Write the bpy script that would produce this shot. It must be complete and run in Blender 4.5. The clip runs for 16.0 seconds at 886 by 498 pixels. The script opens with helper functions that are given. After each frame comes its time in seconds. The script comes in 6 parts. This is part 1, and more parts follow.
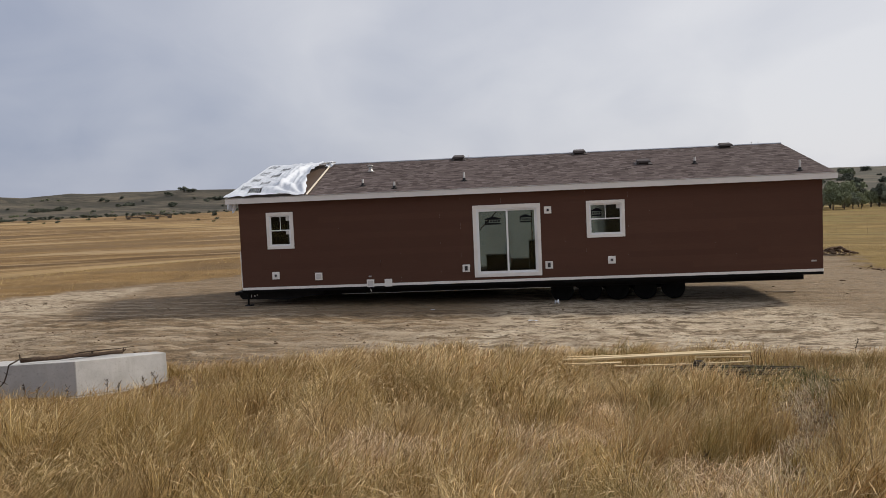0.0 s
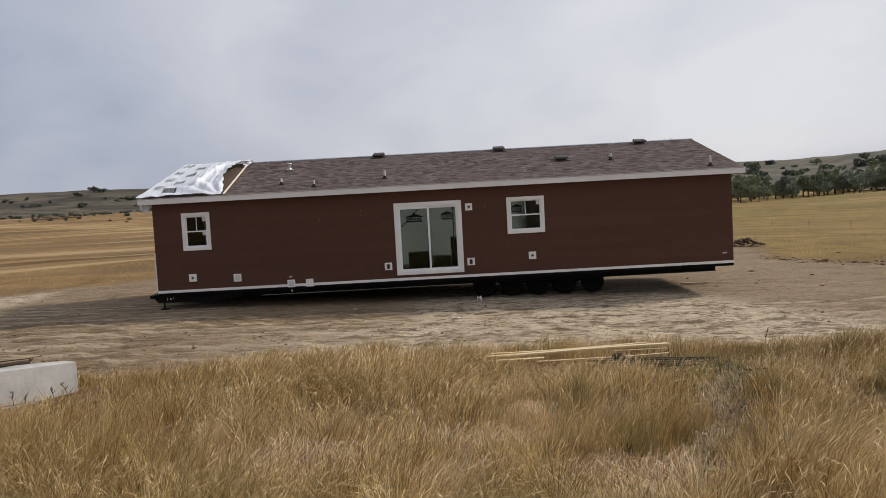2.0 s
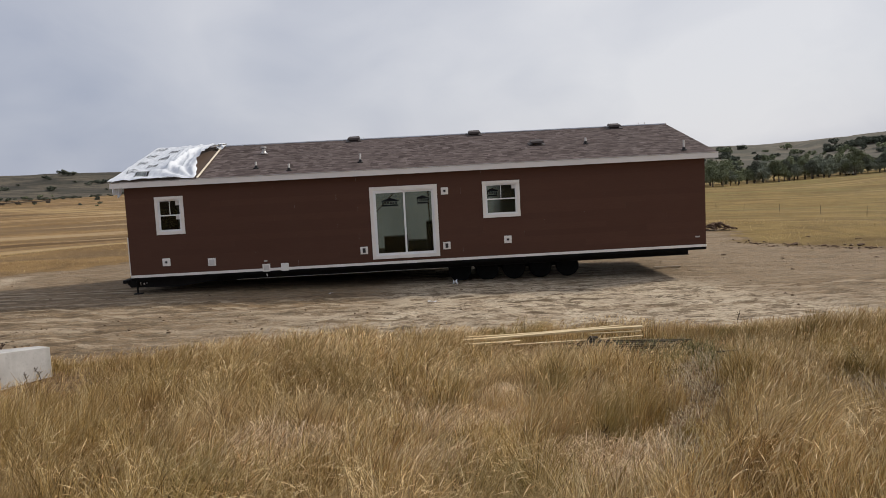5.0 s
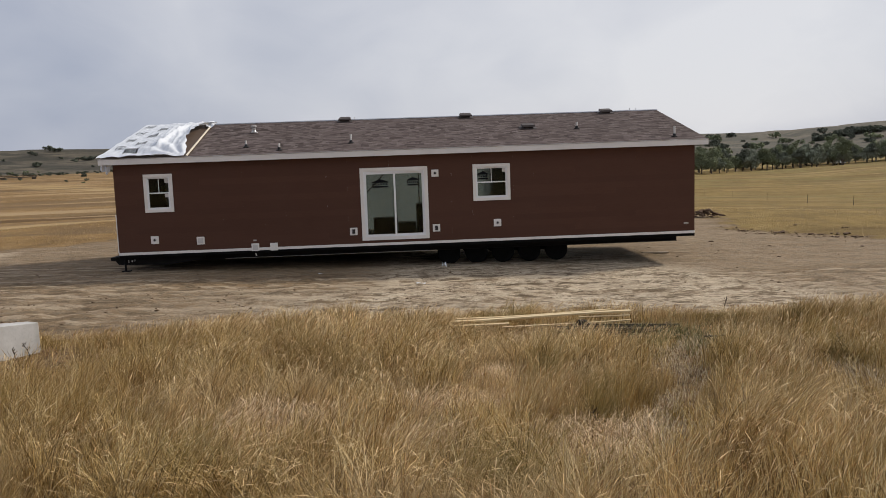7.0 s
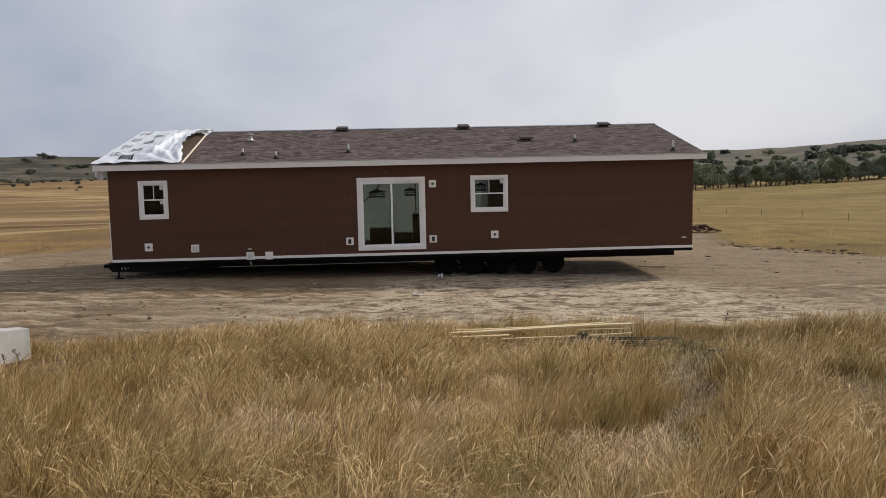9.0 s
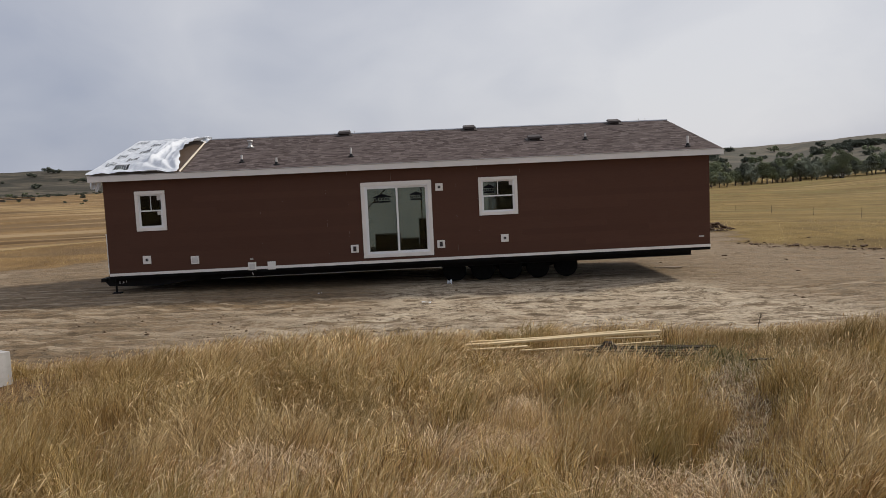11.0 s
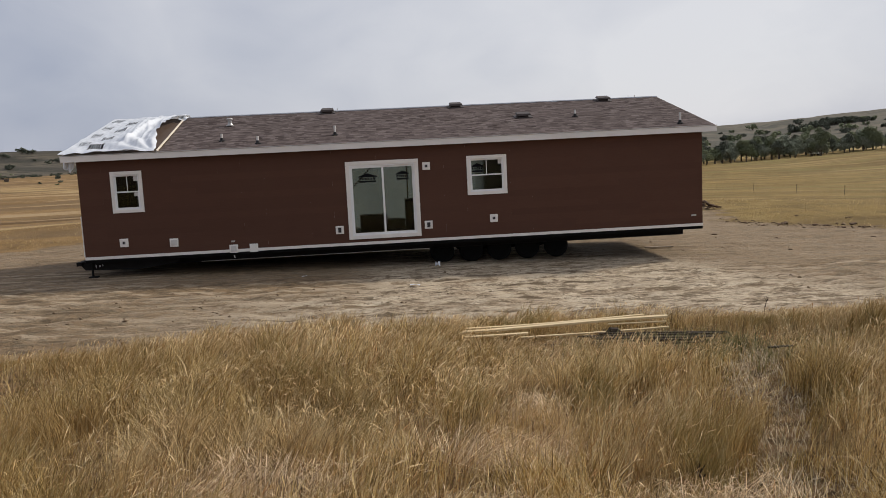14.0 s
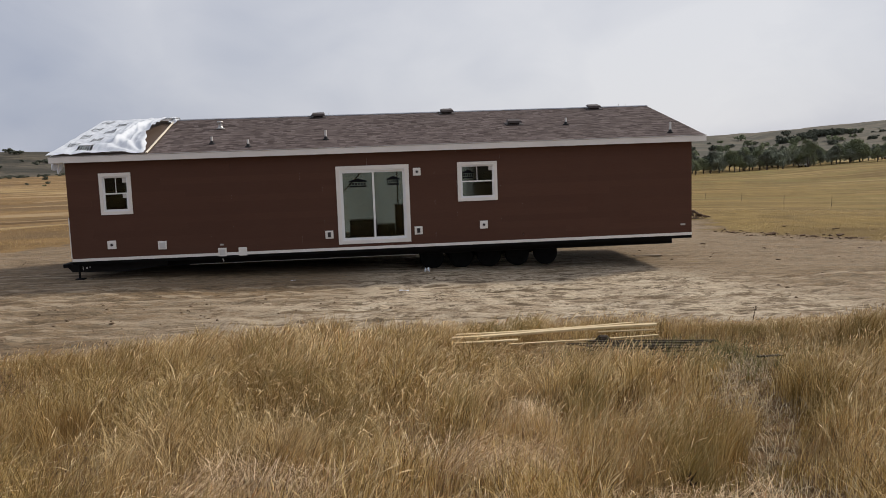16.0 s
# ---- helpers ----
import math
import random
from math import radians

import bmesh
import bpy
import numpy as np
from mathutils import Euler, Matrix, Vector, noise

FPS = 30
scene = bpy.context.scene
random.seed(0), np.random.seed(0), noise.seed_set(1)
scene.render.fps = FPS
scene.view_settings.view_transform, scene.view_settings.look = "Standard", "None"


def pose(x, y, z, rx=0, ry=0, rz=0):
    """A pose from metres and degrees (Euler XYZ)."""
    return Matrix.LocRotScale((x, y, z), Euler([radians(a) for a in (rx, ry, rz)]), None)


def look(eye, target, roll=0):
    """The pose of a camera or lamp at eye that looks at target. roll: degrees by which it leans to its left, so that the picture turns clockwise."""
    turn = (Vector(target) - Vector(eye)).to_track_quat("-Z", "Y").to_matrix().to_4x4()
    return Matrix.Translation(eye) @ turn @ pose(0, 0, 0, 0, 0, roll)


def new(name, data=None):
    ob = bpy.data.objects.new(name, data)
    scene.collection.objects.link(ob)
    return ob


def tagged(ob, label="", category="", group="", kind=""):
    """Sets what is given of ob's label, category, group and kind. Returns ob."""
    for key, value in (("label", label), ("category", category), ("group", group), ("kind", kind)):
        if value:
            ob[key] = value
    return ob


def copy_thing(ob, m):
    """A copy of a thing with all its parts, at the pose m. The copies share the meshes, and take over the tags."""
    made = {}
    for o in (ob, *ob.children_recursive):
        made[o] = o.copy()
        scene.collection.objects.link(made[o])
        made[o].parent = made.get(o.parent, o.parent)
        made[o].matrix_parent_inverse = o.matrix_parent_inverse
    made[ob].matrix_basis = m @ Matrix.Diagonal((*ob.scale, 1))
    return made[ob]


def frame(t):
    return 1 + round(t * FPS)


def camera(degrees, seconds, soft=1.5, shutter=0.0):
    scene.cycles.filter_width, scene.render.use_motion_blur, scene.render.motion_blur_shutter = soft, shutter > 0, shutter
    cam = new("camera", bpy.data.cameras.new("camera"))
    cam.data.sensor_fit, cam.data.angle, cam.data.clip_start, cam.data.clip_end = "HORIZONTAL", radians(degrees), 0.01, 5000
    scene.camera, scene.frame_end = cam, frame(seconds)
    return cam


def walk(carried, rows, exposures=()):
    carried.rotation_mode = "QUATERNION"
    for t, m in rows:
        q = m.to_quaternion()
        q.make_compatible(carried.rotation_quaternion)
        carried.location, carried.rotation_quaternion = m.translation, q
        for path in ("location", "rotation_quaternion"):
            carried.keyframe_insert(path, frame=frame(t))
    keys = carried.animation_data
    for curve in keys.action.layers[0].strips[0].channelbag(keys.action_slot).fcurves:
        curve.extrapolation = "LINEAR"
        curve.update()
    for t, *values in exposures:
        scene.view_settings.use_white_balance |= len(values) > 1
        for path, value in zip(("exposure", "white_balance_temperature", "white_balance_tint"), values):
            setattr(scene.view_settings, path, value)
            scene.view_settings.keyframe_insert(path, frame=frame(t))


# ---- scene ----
cam = camera(56.6, 16.0, 0.6)
PATH = [
    (0, (8.459, -24.27, 3.465), (8.271, -22.283, 3.329), -2.5),
    (0.5, (8.489, -24.239, 3.486), (8.316, -22.251, 3.343), -3.0),
    (1, (8.465, -24.219, 3.454), (8.348, -22.228, 3.308), -3.1),
    (1.5, (8.457, -24.176, 3.481), (8.43, -22.182, 3.332), -3.2),
    (2, (8.454, -24.197, 3.49), (8.455, -22.202, 3.337), -3.1),
    (2.5, (8.451, -24.18, 3.464), (8.469, -22.187, 3.308), -2.9),
    (3, (8.454, -24.183, 3.471), (8.482, -22.191, 3.304), -2.9),
    (3.5, (8.47, -24.195, 3.482), (8.504, -22.203, 3.308), -3.0),
    (4, (8.454, -24.204, 3.492), (8.498, -22.212, 3.311), -3.1),
    (6.5, (8.391, -24.25, 3.483), (8.474, -22.264, 3.26), -2.4),
    (7, (8.382, -24.253, 3.479), (8.469, -22.269, 3.242), -2.0),
    (7.5, (8.363, -24.252, 3.5), (8.452, -22.27, 3.246), -1.5),
    (8, (8.323, -24.247, 3.491), (8.412, -22.268, 3.216), -1.2),
    (8.5, (8.319, -24.205, 3.483), (8.414, -22.227, 3.205), -0.9),
    (8.7, (8.31, -24.17, 3.45), (8.408, -22.185, 3.221), -1.0),
    (10.8, (8.277, -23.273, 3.366), (8.385, -21.283, 3.195), -2.7),
    (11, (8.269, -23.217, 3.352), (8.359, -21.228, 3.157), -2.6),
    (11.5, (8.145, -23.049, 3.33), (8.218, -21.069, 3.059), -4.1),
    (12, (8.081, -22.858, 3.324), (8.154, -20.88, 3.036), -3.8),
    (12.5, (8.168, -22.66, 3.329), (8.245, -20.682, 3.048), -3.8),
    (13, (8.145, -22.607, 3.338), (8.235, -20.625, 3.081), -3.5),
    (13.5, (8.115, -22.597, 3.349), (8.215, -20.615, 3.103), -3.0),
    (14, (8.096, -22.604, 3.341), (8.231, -20.624, 3.094), -2.8),
    (14.5, (8.081, -22.593, 3.327), (8.236, -20.614, 3.083), -2.9),
    (15, (8.061, -22.6, 3.337), (8.226, -20.622, 3.09), -2.9),
    (15.5, (8.059, -22.59, 3.336), (8.223, -20.611, 3.1), -2.6),
    (16, (8.073, -22.587, 3.332), (8.236, -20.607, 3.099), -2.0),
]
walk(cam, [(t, look(eye, target, roll)) for t, eye, target, roll in PATH], [(0, 0.0), (8.7, 0.0), (10.8, -0.09), (11.1, -0.08), (11.5, 0.02), (12.0, 0.17), (12.5, 0.15), (13.0, 0.02), (13.5, -0.03), (16, 0.0)])

# ---------- world, sun ----------
SUN_TO = Vector((4.2, 2.1, 3.5)).normalized()
world = bpy.data.worlds.new("world")
scene.world = world
world.use_nodes = True
wn, wl = world.node_tree.nodes, world.node_tree.links
wn.clear()
w_out = wn.new("ShaderNodeOutputWorld")
w_bg = wn.new("ShaderNodeBackground")
w_bg.inputs["Strength"].default_value = 0.108
w_sky = wn.new("ShaderNodeTexSky")
w_sky.sky_type = "NISHITA"
w_sky.sun_disc = False
w_sky.sun_elevation = math.asin(SUN_TO.z)
w_sky.sun_rotation = math.atan2(SUN_TO.x, SUN_TO.y)
w_sky.dust_density = 1.5
# a thin high layer of haze and soft cloud over the whole sky
w_co = wn.new("ShaderNodeTexCoord")
w_sep = wn.new("ShaderNodeSeparateXYZ")
w_add = wn.new("ShaderNodeMath")
w_add.operation = "ADD"
w_add.inputs[1].default_value = 0.62
w_div = wn.new("ShaderNodeVectorMath")
w_div.operation = "DIVIDE"
w_cmb = wn.new("ShaderNodeCombineXYZ")
w_noise = wn.new("ShaderNodeTexNoise")
w_noise.inputs["Scale"].default_value = 2.4
w_noise.inputs["Detail"].default_value = 3.0
w_noise.inputs["Roughness"].default_value = 0.42
w_noise.inputs["Distortion"].default_value = 0.4
w_map = wn.new("ShaderNodeMapRange")
w_map.inputs["From Min"].default_value = 0.36
w_map.inputs["From Max"].default_value = 0.66
w_ramp = wn.new("ShaderNodeMix")
w_ramp.data_type = "RGBA"
w_ramp.inputs[6].default_value = (2.75, 3.15, 4.25, 1)
w_ramp.inputs[7].default_value = (6.75, 6.8, 7.15, 1)
w_mix = wn.new("ShaderNodeMix")
w_mix.data_type = "RGBA"
w_mix.inputs[0].default_value = 0.94
wl.new(w_co.outputs["Generated"], w_sep.inputs[0])
wl.new(w_sep.outputs["Z"], w_add.inputs[0])
for k in range(3):
    wl.new(w_add.outputs[0], w_cmb.inputs[k])
wl.new(w_co.outputs["Generated"], w_div.inputs[0])
wl.new(w_cmb.outputs[0], w_div.inputs[1])
wl.new(w_div.outputs[0], w_noise.inputs["Vector"])
wl.new(w_noise.outputs["Fac"], w_map.inputs["Value"])
# the haze is thicker to look at towards the sun
w_dot = wn.new("ShaderNodeVectorMath")
w_dot.operation = "DOT_PRODUCT"
w_dot.inputs[1].default_value = SUN_TO
w_glow = wn.new("ShaderNodeMapRange")
for key, value in (("From Min", 0.1), ("From Max", 0.85), ("To Min", 0.0), ("To Max", 0.52)):
    w_glow.inputs[key].default_value = value
w_part = wn.new("ShaderNodeMath")
w_part.operation = "MULTIPLY_ADD"
w_part.inputs[1].default_value = 0.36
wl.new(w_co.outputs["Generated"], w_dot.inputs[0])
wl.new(w_dot.outputs["Value"], w_glow.inputs["Value"])
# finer broken cloud laid over the broad masses
w_fine = wn.new("ShaderNodeTexNoise")
w_fine.inputs["Scale"].default_value = 5.5
w_fine.inputs["Detail"].default_value = 6.0
w_fine.inputs["Roughness"].default_value = 0.55
w_fine.inputs["Distortion"].default_value = 0.6
w_soft = wn.new("ShaderNodeMath")
w_soft.operation = "MULTIPLY_ADD"
w_soft.inputs[1].default_value = 0.9
wl.new(w_div.outputs[0], w_fine.inputs["Vector"])
w_level = wn.new("ShaderNodeMath")
w_level.operation = "SUBTRACT"
w_level.inputs[1].default_value = 0.5
wl.new(w_fine.outputs["Fac"], w_level.inputs[0])
wl.new(w_level.outputs[0], w_soft.inputs[0])
wl.new(w_map.outputs[0], w_soft.inputs[2])
wl.new(w_soft.outputs[0], w_part.inputs[0])
wl.new(w_glow.outputs[0], w_part.inputs[2])
# a paler bank of thin cloud stands over the valley beyond the house
w_near = wn.new("ShaderNodeVectorMath")
w_near.operation = "DOT_PRODUCT"
w_near.inputs[1].default_value = Vector((0.1, 0.95, 0.22)).normalized()
w_bank = wn.new("ShaderNodeMapRange")
w_bank.interpolation_type = "SMOOTHSTEP"
for key, value in (("From Min", 0.87), ("From Max", 1.0), ("To Min", 0.0), ("To Max", 0.4)):
    w_bank.inputs[key].default_value = value
w_sum = wn.new("ShaderNodeMath")
w_sum.operation = "ADD"
wl.new(w_co.outputs["Generated"], w_near.inputs[0])
wl.new(w_near.outputs["Value"], w_bank.inputs["Value"])
# unseen southern sky whitened as added fill light for the house front
w_south = wn.new("ShaderNodeVectorMath")
w_south.operation = "DOT_PRODUCT"
w_south.inputs[1].default_value = Vector((0.0, -1.0, 0.45)).normalized()
w_white = wn.new("ShaderNodeMapRange")
w_white.interpolation_type = "SMOOTHSTEP"
for key, value in (("From Min", -0.25), ("From Max", 0.8), ("To Min", 0.0), ("To Max", 0.3)):
    w_white.inputs[key].default_value = value
w_both = wn.new("ShaderNodeMath")
w_both.operation = "ADD"
wl.new(w_co.outputs["Generated"], w_south.inputs[0])
wl.new(w_south.outputs["Value"], w_white.inputs["Value"])
wl.new(w_bank.outputs[0], w_both.inputs[0])
wl.new(w_white.outputs[0], w_both.inputs[1])
wl.new(w_part.outputs[0], w_sum.inputs[0])
wl.new(w_both.outputs[0], w_sum.inputs[1])
wl.new(w_sum.outputs[0], w_ramp.inputs[0])
wl.new(w_sky.outputs[0], w_mix.inputs[6])
wl.new(w_ramp.outputs[2], w_mix.inputs[7])
wl.new(w_mix.outputs[2], w_bg.inputs["Color"])
wl.new(w_bg.outputs[0], w_out.inputs["Surface"])

sun = new("sun", bpy.data.lights.new("sun", "SUN"))
sun.data.energy = 3.2
sun.data.angle = radians(8.0)
sun.data.color = (1.0, 0.93, 0.82)
sun.matrix_world = look((40, 20, 35), tuple(Vector((40, 20, 35)) - SUN_TO))


# ---------- materials ----------
class Nodes:
    """A small helper round a node material."""

    def __init__(self, name, rough=0.8, metal=0.0, spec=0.3):
        self.mat = bpy.data.materials.new(name)
        self.mat.use_nodes = True
        self.n, self.l = self.mat.node_tree.nodes, self.mat.node_tree.links
        self.bsdf = self.n["Principled BSDF"]
        self.bsdf.inputs["Roughness"].default_value = rough
        self.bsdf.inputs["Metallic"].default_value = metal
        self.bsdf.inputs["Specular IOR Level"].default_value = spec
        self.geo = self.n.new("ShaderNodeNewGeometry")

    def noise(self, scale, detail=4.0, rough=0.55, stretch=(1, 1, 1), dist=0.0):
        m = self.n.new("ShaderNodeMapping")
        m.inputs["Scale"].default_value = stretch
        self.l.new(self.geo.outputs["Position"], m.inputs["Vector"])
        t = self.n.new("ShaderNodeTexNoise")
        t.inputs["Scale"].default_value = scale
        t.inputs["Detail"].default_value = detail
        t.inputs["Roughness"].default_value = rough
        t.inputs["Distortion"].default_value = dist
        self.l.new(m.outputs[0], t.inputs["Vector"])
        return t.outputs["Fac"]

    def span(self, fac, lo, hi, a=0.0, b=1.0):
        r = self.n.new("ShaderNodeMapRange")
        for k, v in (("From Min", lo), ("From Max", hi), ("To Min", a), ("To Max", b)):
            r.inputs[k].default_value = v
        self.l.new(fac, r.inputs["Value"])
        return r.outputs[0]

    def mix(self, fac, a, b, blend="MIX"):
        m = self.n.new("ShaderNodeMix")
        m.data_type, m.blend_type = "RGBA", blend
        for k, v in ((0, fac), (6, a), (7, b)):
            if isinstance(v, (int, float)):
                m.inputs[k].default_value = v
            elif isinstance(v, tuple):
                m.inputs[k].default_value = (*v, 1)
            else:
                self.l.new(v, m.inputs[k])
        return m.outputs[2]

    def ramp(self, fac, stops):
        r = self.n.new("ShaderNodeValToRGB")
        e = r.color_ramp.elements
        while len(e) < len(stops):
            e.new(0.5)
        for el, (p, c) in zip(e, stops):
            el.position, el.color = p, (*c, 1)
        self.l.new(fac, r.inputs["Fac"])
        return r.outputs["Color"]

    def math(self, op, a, b):
        m = self.n.new("ShaderNodeMath")
        m.operation = op
        for k, v in ((0, a), (1, b)):
            if isinstance(v, (int, float)):
                m.inputs[k].default_value = v
            else:
                self.l.new(v, m.inputs[k])
        return m.outputs[0]

    def attr(self, name):
        a = self.n.new("ShaderNodeAttribute")
        a.attribute_name = name
        return a.outputs["Fac"]

    def island(self):
        return self.geo.outputs["Random Per Island"]

    def object_random(self):
        o = self.n.new("ShaderNodeObjectInfo")
        return o.outputs["Random"]

    def colour(self, socket):
        if isinstance(socket, tuple):
            self.bsdf.inputs["Base Color"].default_value = (*socket, 1)
        else:
            self.l.new(socket, self.bsdf.inputs["Base Color"])
        return self

    def rough(self, socket):
        self.l.new(socket, self.bsdf.inputs["Roughness"])
        return self

    def bump(self, height, strength=0.3, distance=0.02):
        b = self.n.new("ShaderNodeBump")
        b.inputs["Strength"].default_value = strength
        b.inputs["Distance"].default_value = distance
        self.l.new(height, b.inputs["Height"])
        self.l.new(b.outputs[0], self.bsdf.inputs["Normal"])
        return self


def plain(name, c, rough=0.7, metal=0.0, spec=0.3, vary=0.25, scale=6.0, fine=60.0, bump=0.15):
    """Paint or solid stuff of one colour with a broad and a fine variation."""
    k = Nodes(name, rough, metal, spec)
    big = k.noise(scale, 4)
    small = k.noise(fine, 3)
    dark, light = tuple(v * (1 - vary) for v in c), tuple(min(1, v * (1 + vary)) for v in c)
    col = k.mix(k.span(big, 0.3, 0.7), dark, light)
    col = k.mix(k.span(small, 0.3, 0.75, 0, 0.35), col, tuple(v * (1 - 1.4 * vary) for v in c))
    k.colour(col).bump(small, bump, 0.004)
    k.rough(k.span(big, 0.3, 0.7, max(0.05, rough - 0.1), min(1, rough + 0.1)))
    return k.mat


def siding_material():
    k = Nodes("brown_siding", 0.75, 0, 0.2)
    c = k.mix(k.object_random(), (0.087, 0.04, 0.0262), (0.098, 0.0455, 0.03))
    grain = k.noise(9, 5, 0.6, (0.35, 1, 9))
    c = k.mix(k.span(grain, 0.3, 0.75, 0, 0.5), c, (0.068, 0.0302, 0.019))
    dust = k.noise(0.7, 4)
    c = k.mix(k.span(dust, 0.45, 0.8, 0, 0.12), c, (0.12, 0.07, 0.05))
    return k.colour(c).bump(grain, 0.3, 0.003).mat


def shingle_material():
    k = Nodes("roof_shingles", 0.92, 0, 0.15)
    c = k.ramp(k.island(), [(0, (0.085, 0.064, 0.058)), (0.3, (0.15, 0.116, 0.104)), (0.7, (0.195, 0.154, 0.14)), (1, (0.27, 0.216, 0.2))])
    grit = k.noise(45, 4, 0.75)
    c = k.mix(k.span(grit, 0.42, 0.62, 0, 0.6), c, (0.075, 0.057, 0.052))
    big = k.noise(0.5, 4)
    c = k.mix(k.span(big, 0.4, 0.7, 0, 0.3), c, (0.17, 0.13, 0.12))
    return k.colour(c).bump(grit, 0.5, 0.004).mat


def ground_material():
    """Dry prairie round a scraped dirt pad; the attribute 'dirt' says where the sod is gone, 'hill' where the land rises far off."""
    k = Nodes("prairie_ground", 0.95, 0, 0.1)
    # field: straw with browner and greener strips along the contours
    strip = k.noise(0.045, 5, 0.6, (0.28, 1, 1), 0.6)
    strip2 = k.noise(0.22, 5, 0.6, (0.2, 1, 1), 0.3)
    field = k.ramp(strip, [(0.3, (0.15, 0.088, 0.038)), (0.43, (0.25, 0.155, 0.064)), (0.55, (0.33, 0.21, 0.088)), (0.7, (0.21, 0.135, 0.06))])
    field = k.mix(k.span(strip2, 0.35, 0.65), field, k.mix(0.5, field, (0.4, 0.265, 0.125)))
    strip3 = k.noise(0.08, 7, 0.66, (0.3, 1, 1), 0.3)
    field = k.mix(k.span(strip3, 0.52, 0.62, 0, 0.6), field, (0.13, 0.077, 0.04))
    field = k.mix(k.span(strip3, 0.44, 0.36, 0, 0.55), field, (0.43, 0.295, 0.16))
    tuft = k.noise(0.5, 7, 0.75, (1.3, 0.45, 1), 0.4)
    field = k.mix(k.span(tuft, 0.5, 0.64, 0, 0.65), field, (0.15, 0.095, 0.046))
    field = k.mix(k.span(tuft, 0.46, 0.36, 0, 0.45), field, (0.43, 0.3, 0.15))
    patch = k.noise(0.1, 7, 0.7, (0.45, 1, 1), 0.6)
    field = k.mix(k.span(patch, 0.5, 0.62, 0, 0.55), field, (0.19, 0.115, 0.05))
    strip4 = k.noise(0.22, 6, 0.65, (0.16, 1, 1), 0.2)
    field = k.mix(k.span(strip4, 0.53, 0.62, 0, 0.22), field, (0.14, 0.085, 0.04))
    field = k.mix(k.span(strip4, 0.46, 0.37, 0, 0.22), field, (0.48, 0.33, 0.17))
    # mown and trampled bands across the field
    ragged = k.span(k.noise(0.16, 7, 0.7, (0.3, 1, 1)), 0.3, 0.7, -0.4, 0.4)
    field = k.mix(k.span(k.math("ADD", k.attr("band_dark"), ragged), 0.4, 0.75, 0, 0.85), field, (0.125, 0.075, 0.034))
    field = k.mix(k.span(k.math("ADD", k.attr("band_pale"), ragged), 0.35, 0.8, 0, 0.75), field, (0.5, 0.36, 0.18))
    field = k.mix(1.0, field, (0.83, 0.82, 0.76), "MULTIPLY")
    eastern = k.mix(1.0, field, (0.9, 0.96, 0.84), "MULTIPLY")
    sward = k.noise(0.075, 6, 0.62, (0.3, 1, 1), 0.8)
    eastern = k.mix(k.span(sward, 0.5, 0.6, 0, 0.7), eastern, (0.2, 0.165, 0.058))
    eastern = k.mix(k.span(sward, 0.44, 0.36, 0, 0.6), eastern, (0.36, 0.275, 0.125))
    eastern = k.mix(k.span(k.noise(0.3, 6, 0.66, (0.35, 1, 1), 0.5), 0.54, 0.64, 0, 0.6), eastern, (0.13, 0.088, 0.038))
    western = k.mix(1.0, field, (0.97, 0.95, 0.98), "MULTIPLY")
    swathe = k.noise(0.09, 7, 0.66, (0.14, 1, 1), 0.5)
    western = k.mix(k.span(swathe, 0.5, 0.57, 0, 0.75), western, (0.165, 0.11, 0.058))
    western = k.mix(k.span(swathe, 0.46, 0.39, 0, 0.7), western, (0.4, 0.29, 0.165))
    field = k.mix(k.attr("east"), western, eastern)
    # litter and dark soil under the tall growth, deepened for shade between blades
    field = k.mix(k.attr("sod"), field, k.mix(k.span(k.noise(6, 5), 0.35, 0.65), (0.06, 0.038, 0.019), (0.27, 0.165, 0.085)))
    # far hills: sage and bleached grass, greyed to carry distant haze in the colour
    h1 = k.noise(0.012, 7, 0.62, (0.6, 1, 1), 0.5)
    hill = k.ramp(h1, [(0.3, (0.07, 0.066, 0.05)), (0.44, (0.13, 0.115, 0.082)), (0.56, (0.2, 0.17, 0.118)), (0.72, (0.1, 0.093, 0.07))])
    h2 = k.noise(0.05, 8, 0.72, (0.35, 1, 1), 0.6)
    hill = k.mix(k.span(h2, 0.48, 0.57, 0, 0.8), hill, (0.068, 0.066, 0.05))
    hill = k.mix(k.span(h2, 0.45, 0.37, 0, 0.65), hill, (0.24, 0.2, 0.135))
    h3 = k.noise(0.1, 6, 0.7, (0.5, 1, 1))
    hill = k.mix(k.span(h3, 0.53, 0.63, 0, 0.7), hill, (0.055, 0.055, 0.042))
    hill = k.mix(1.0, hill, k.mix(k.attr("east"), (0.66, 0.655, 0.7), (0.76, 0.75, 0.77)), "MULTIPLY")
    # paler grey mixed in stands for haze over the eastern hill
    hill = k.mix(k.math("MULTIPLY", k.attr("east"), 0.22), hill, (0.21, 0.2, 0.175))
    land = k.mix(k.attr("hill"), field, hill)
    # dirt: pale dusty clay, tracked and streaked along the drive
    d1 = k.noise(0.5, 6, 0.62, (0.35, 1.3, 1), 0.4)
    d2 = k.noise(2.4, 9, 0.72, (0.5, 1.5, 1), 0.3)
    d3 = k.noise(15, 6, 0.72, (0.5, 1.2, 1))
    d4 = k.noise(6.0, 8, 0.7, (0.55, 1.4, 1), 0.25)
    dirt = k.ramp(d1, [(0.3, (0.23, 0.165, 0.104)), (0.45, (0.38, 0.29, 0.198)), (0.58, (0.51, 0.41, 0.295)), (0.72, (0.33, 0.245, 0.164))])
    dirt = k.mix(k.span(d2, 0.505, 0.54, 0, 0.85), dirt, (0.63, 0.53, 0.395))
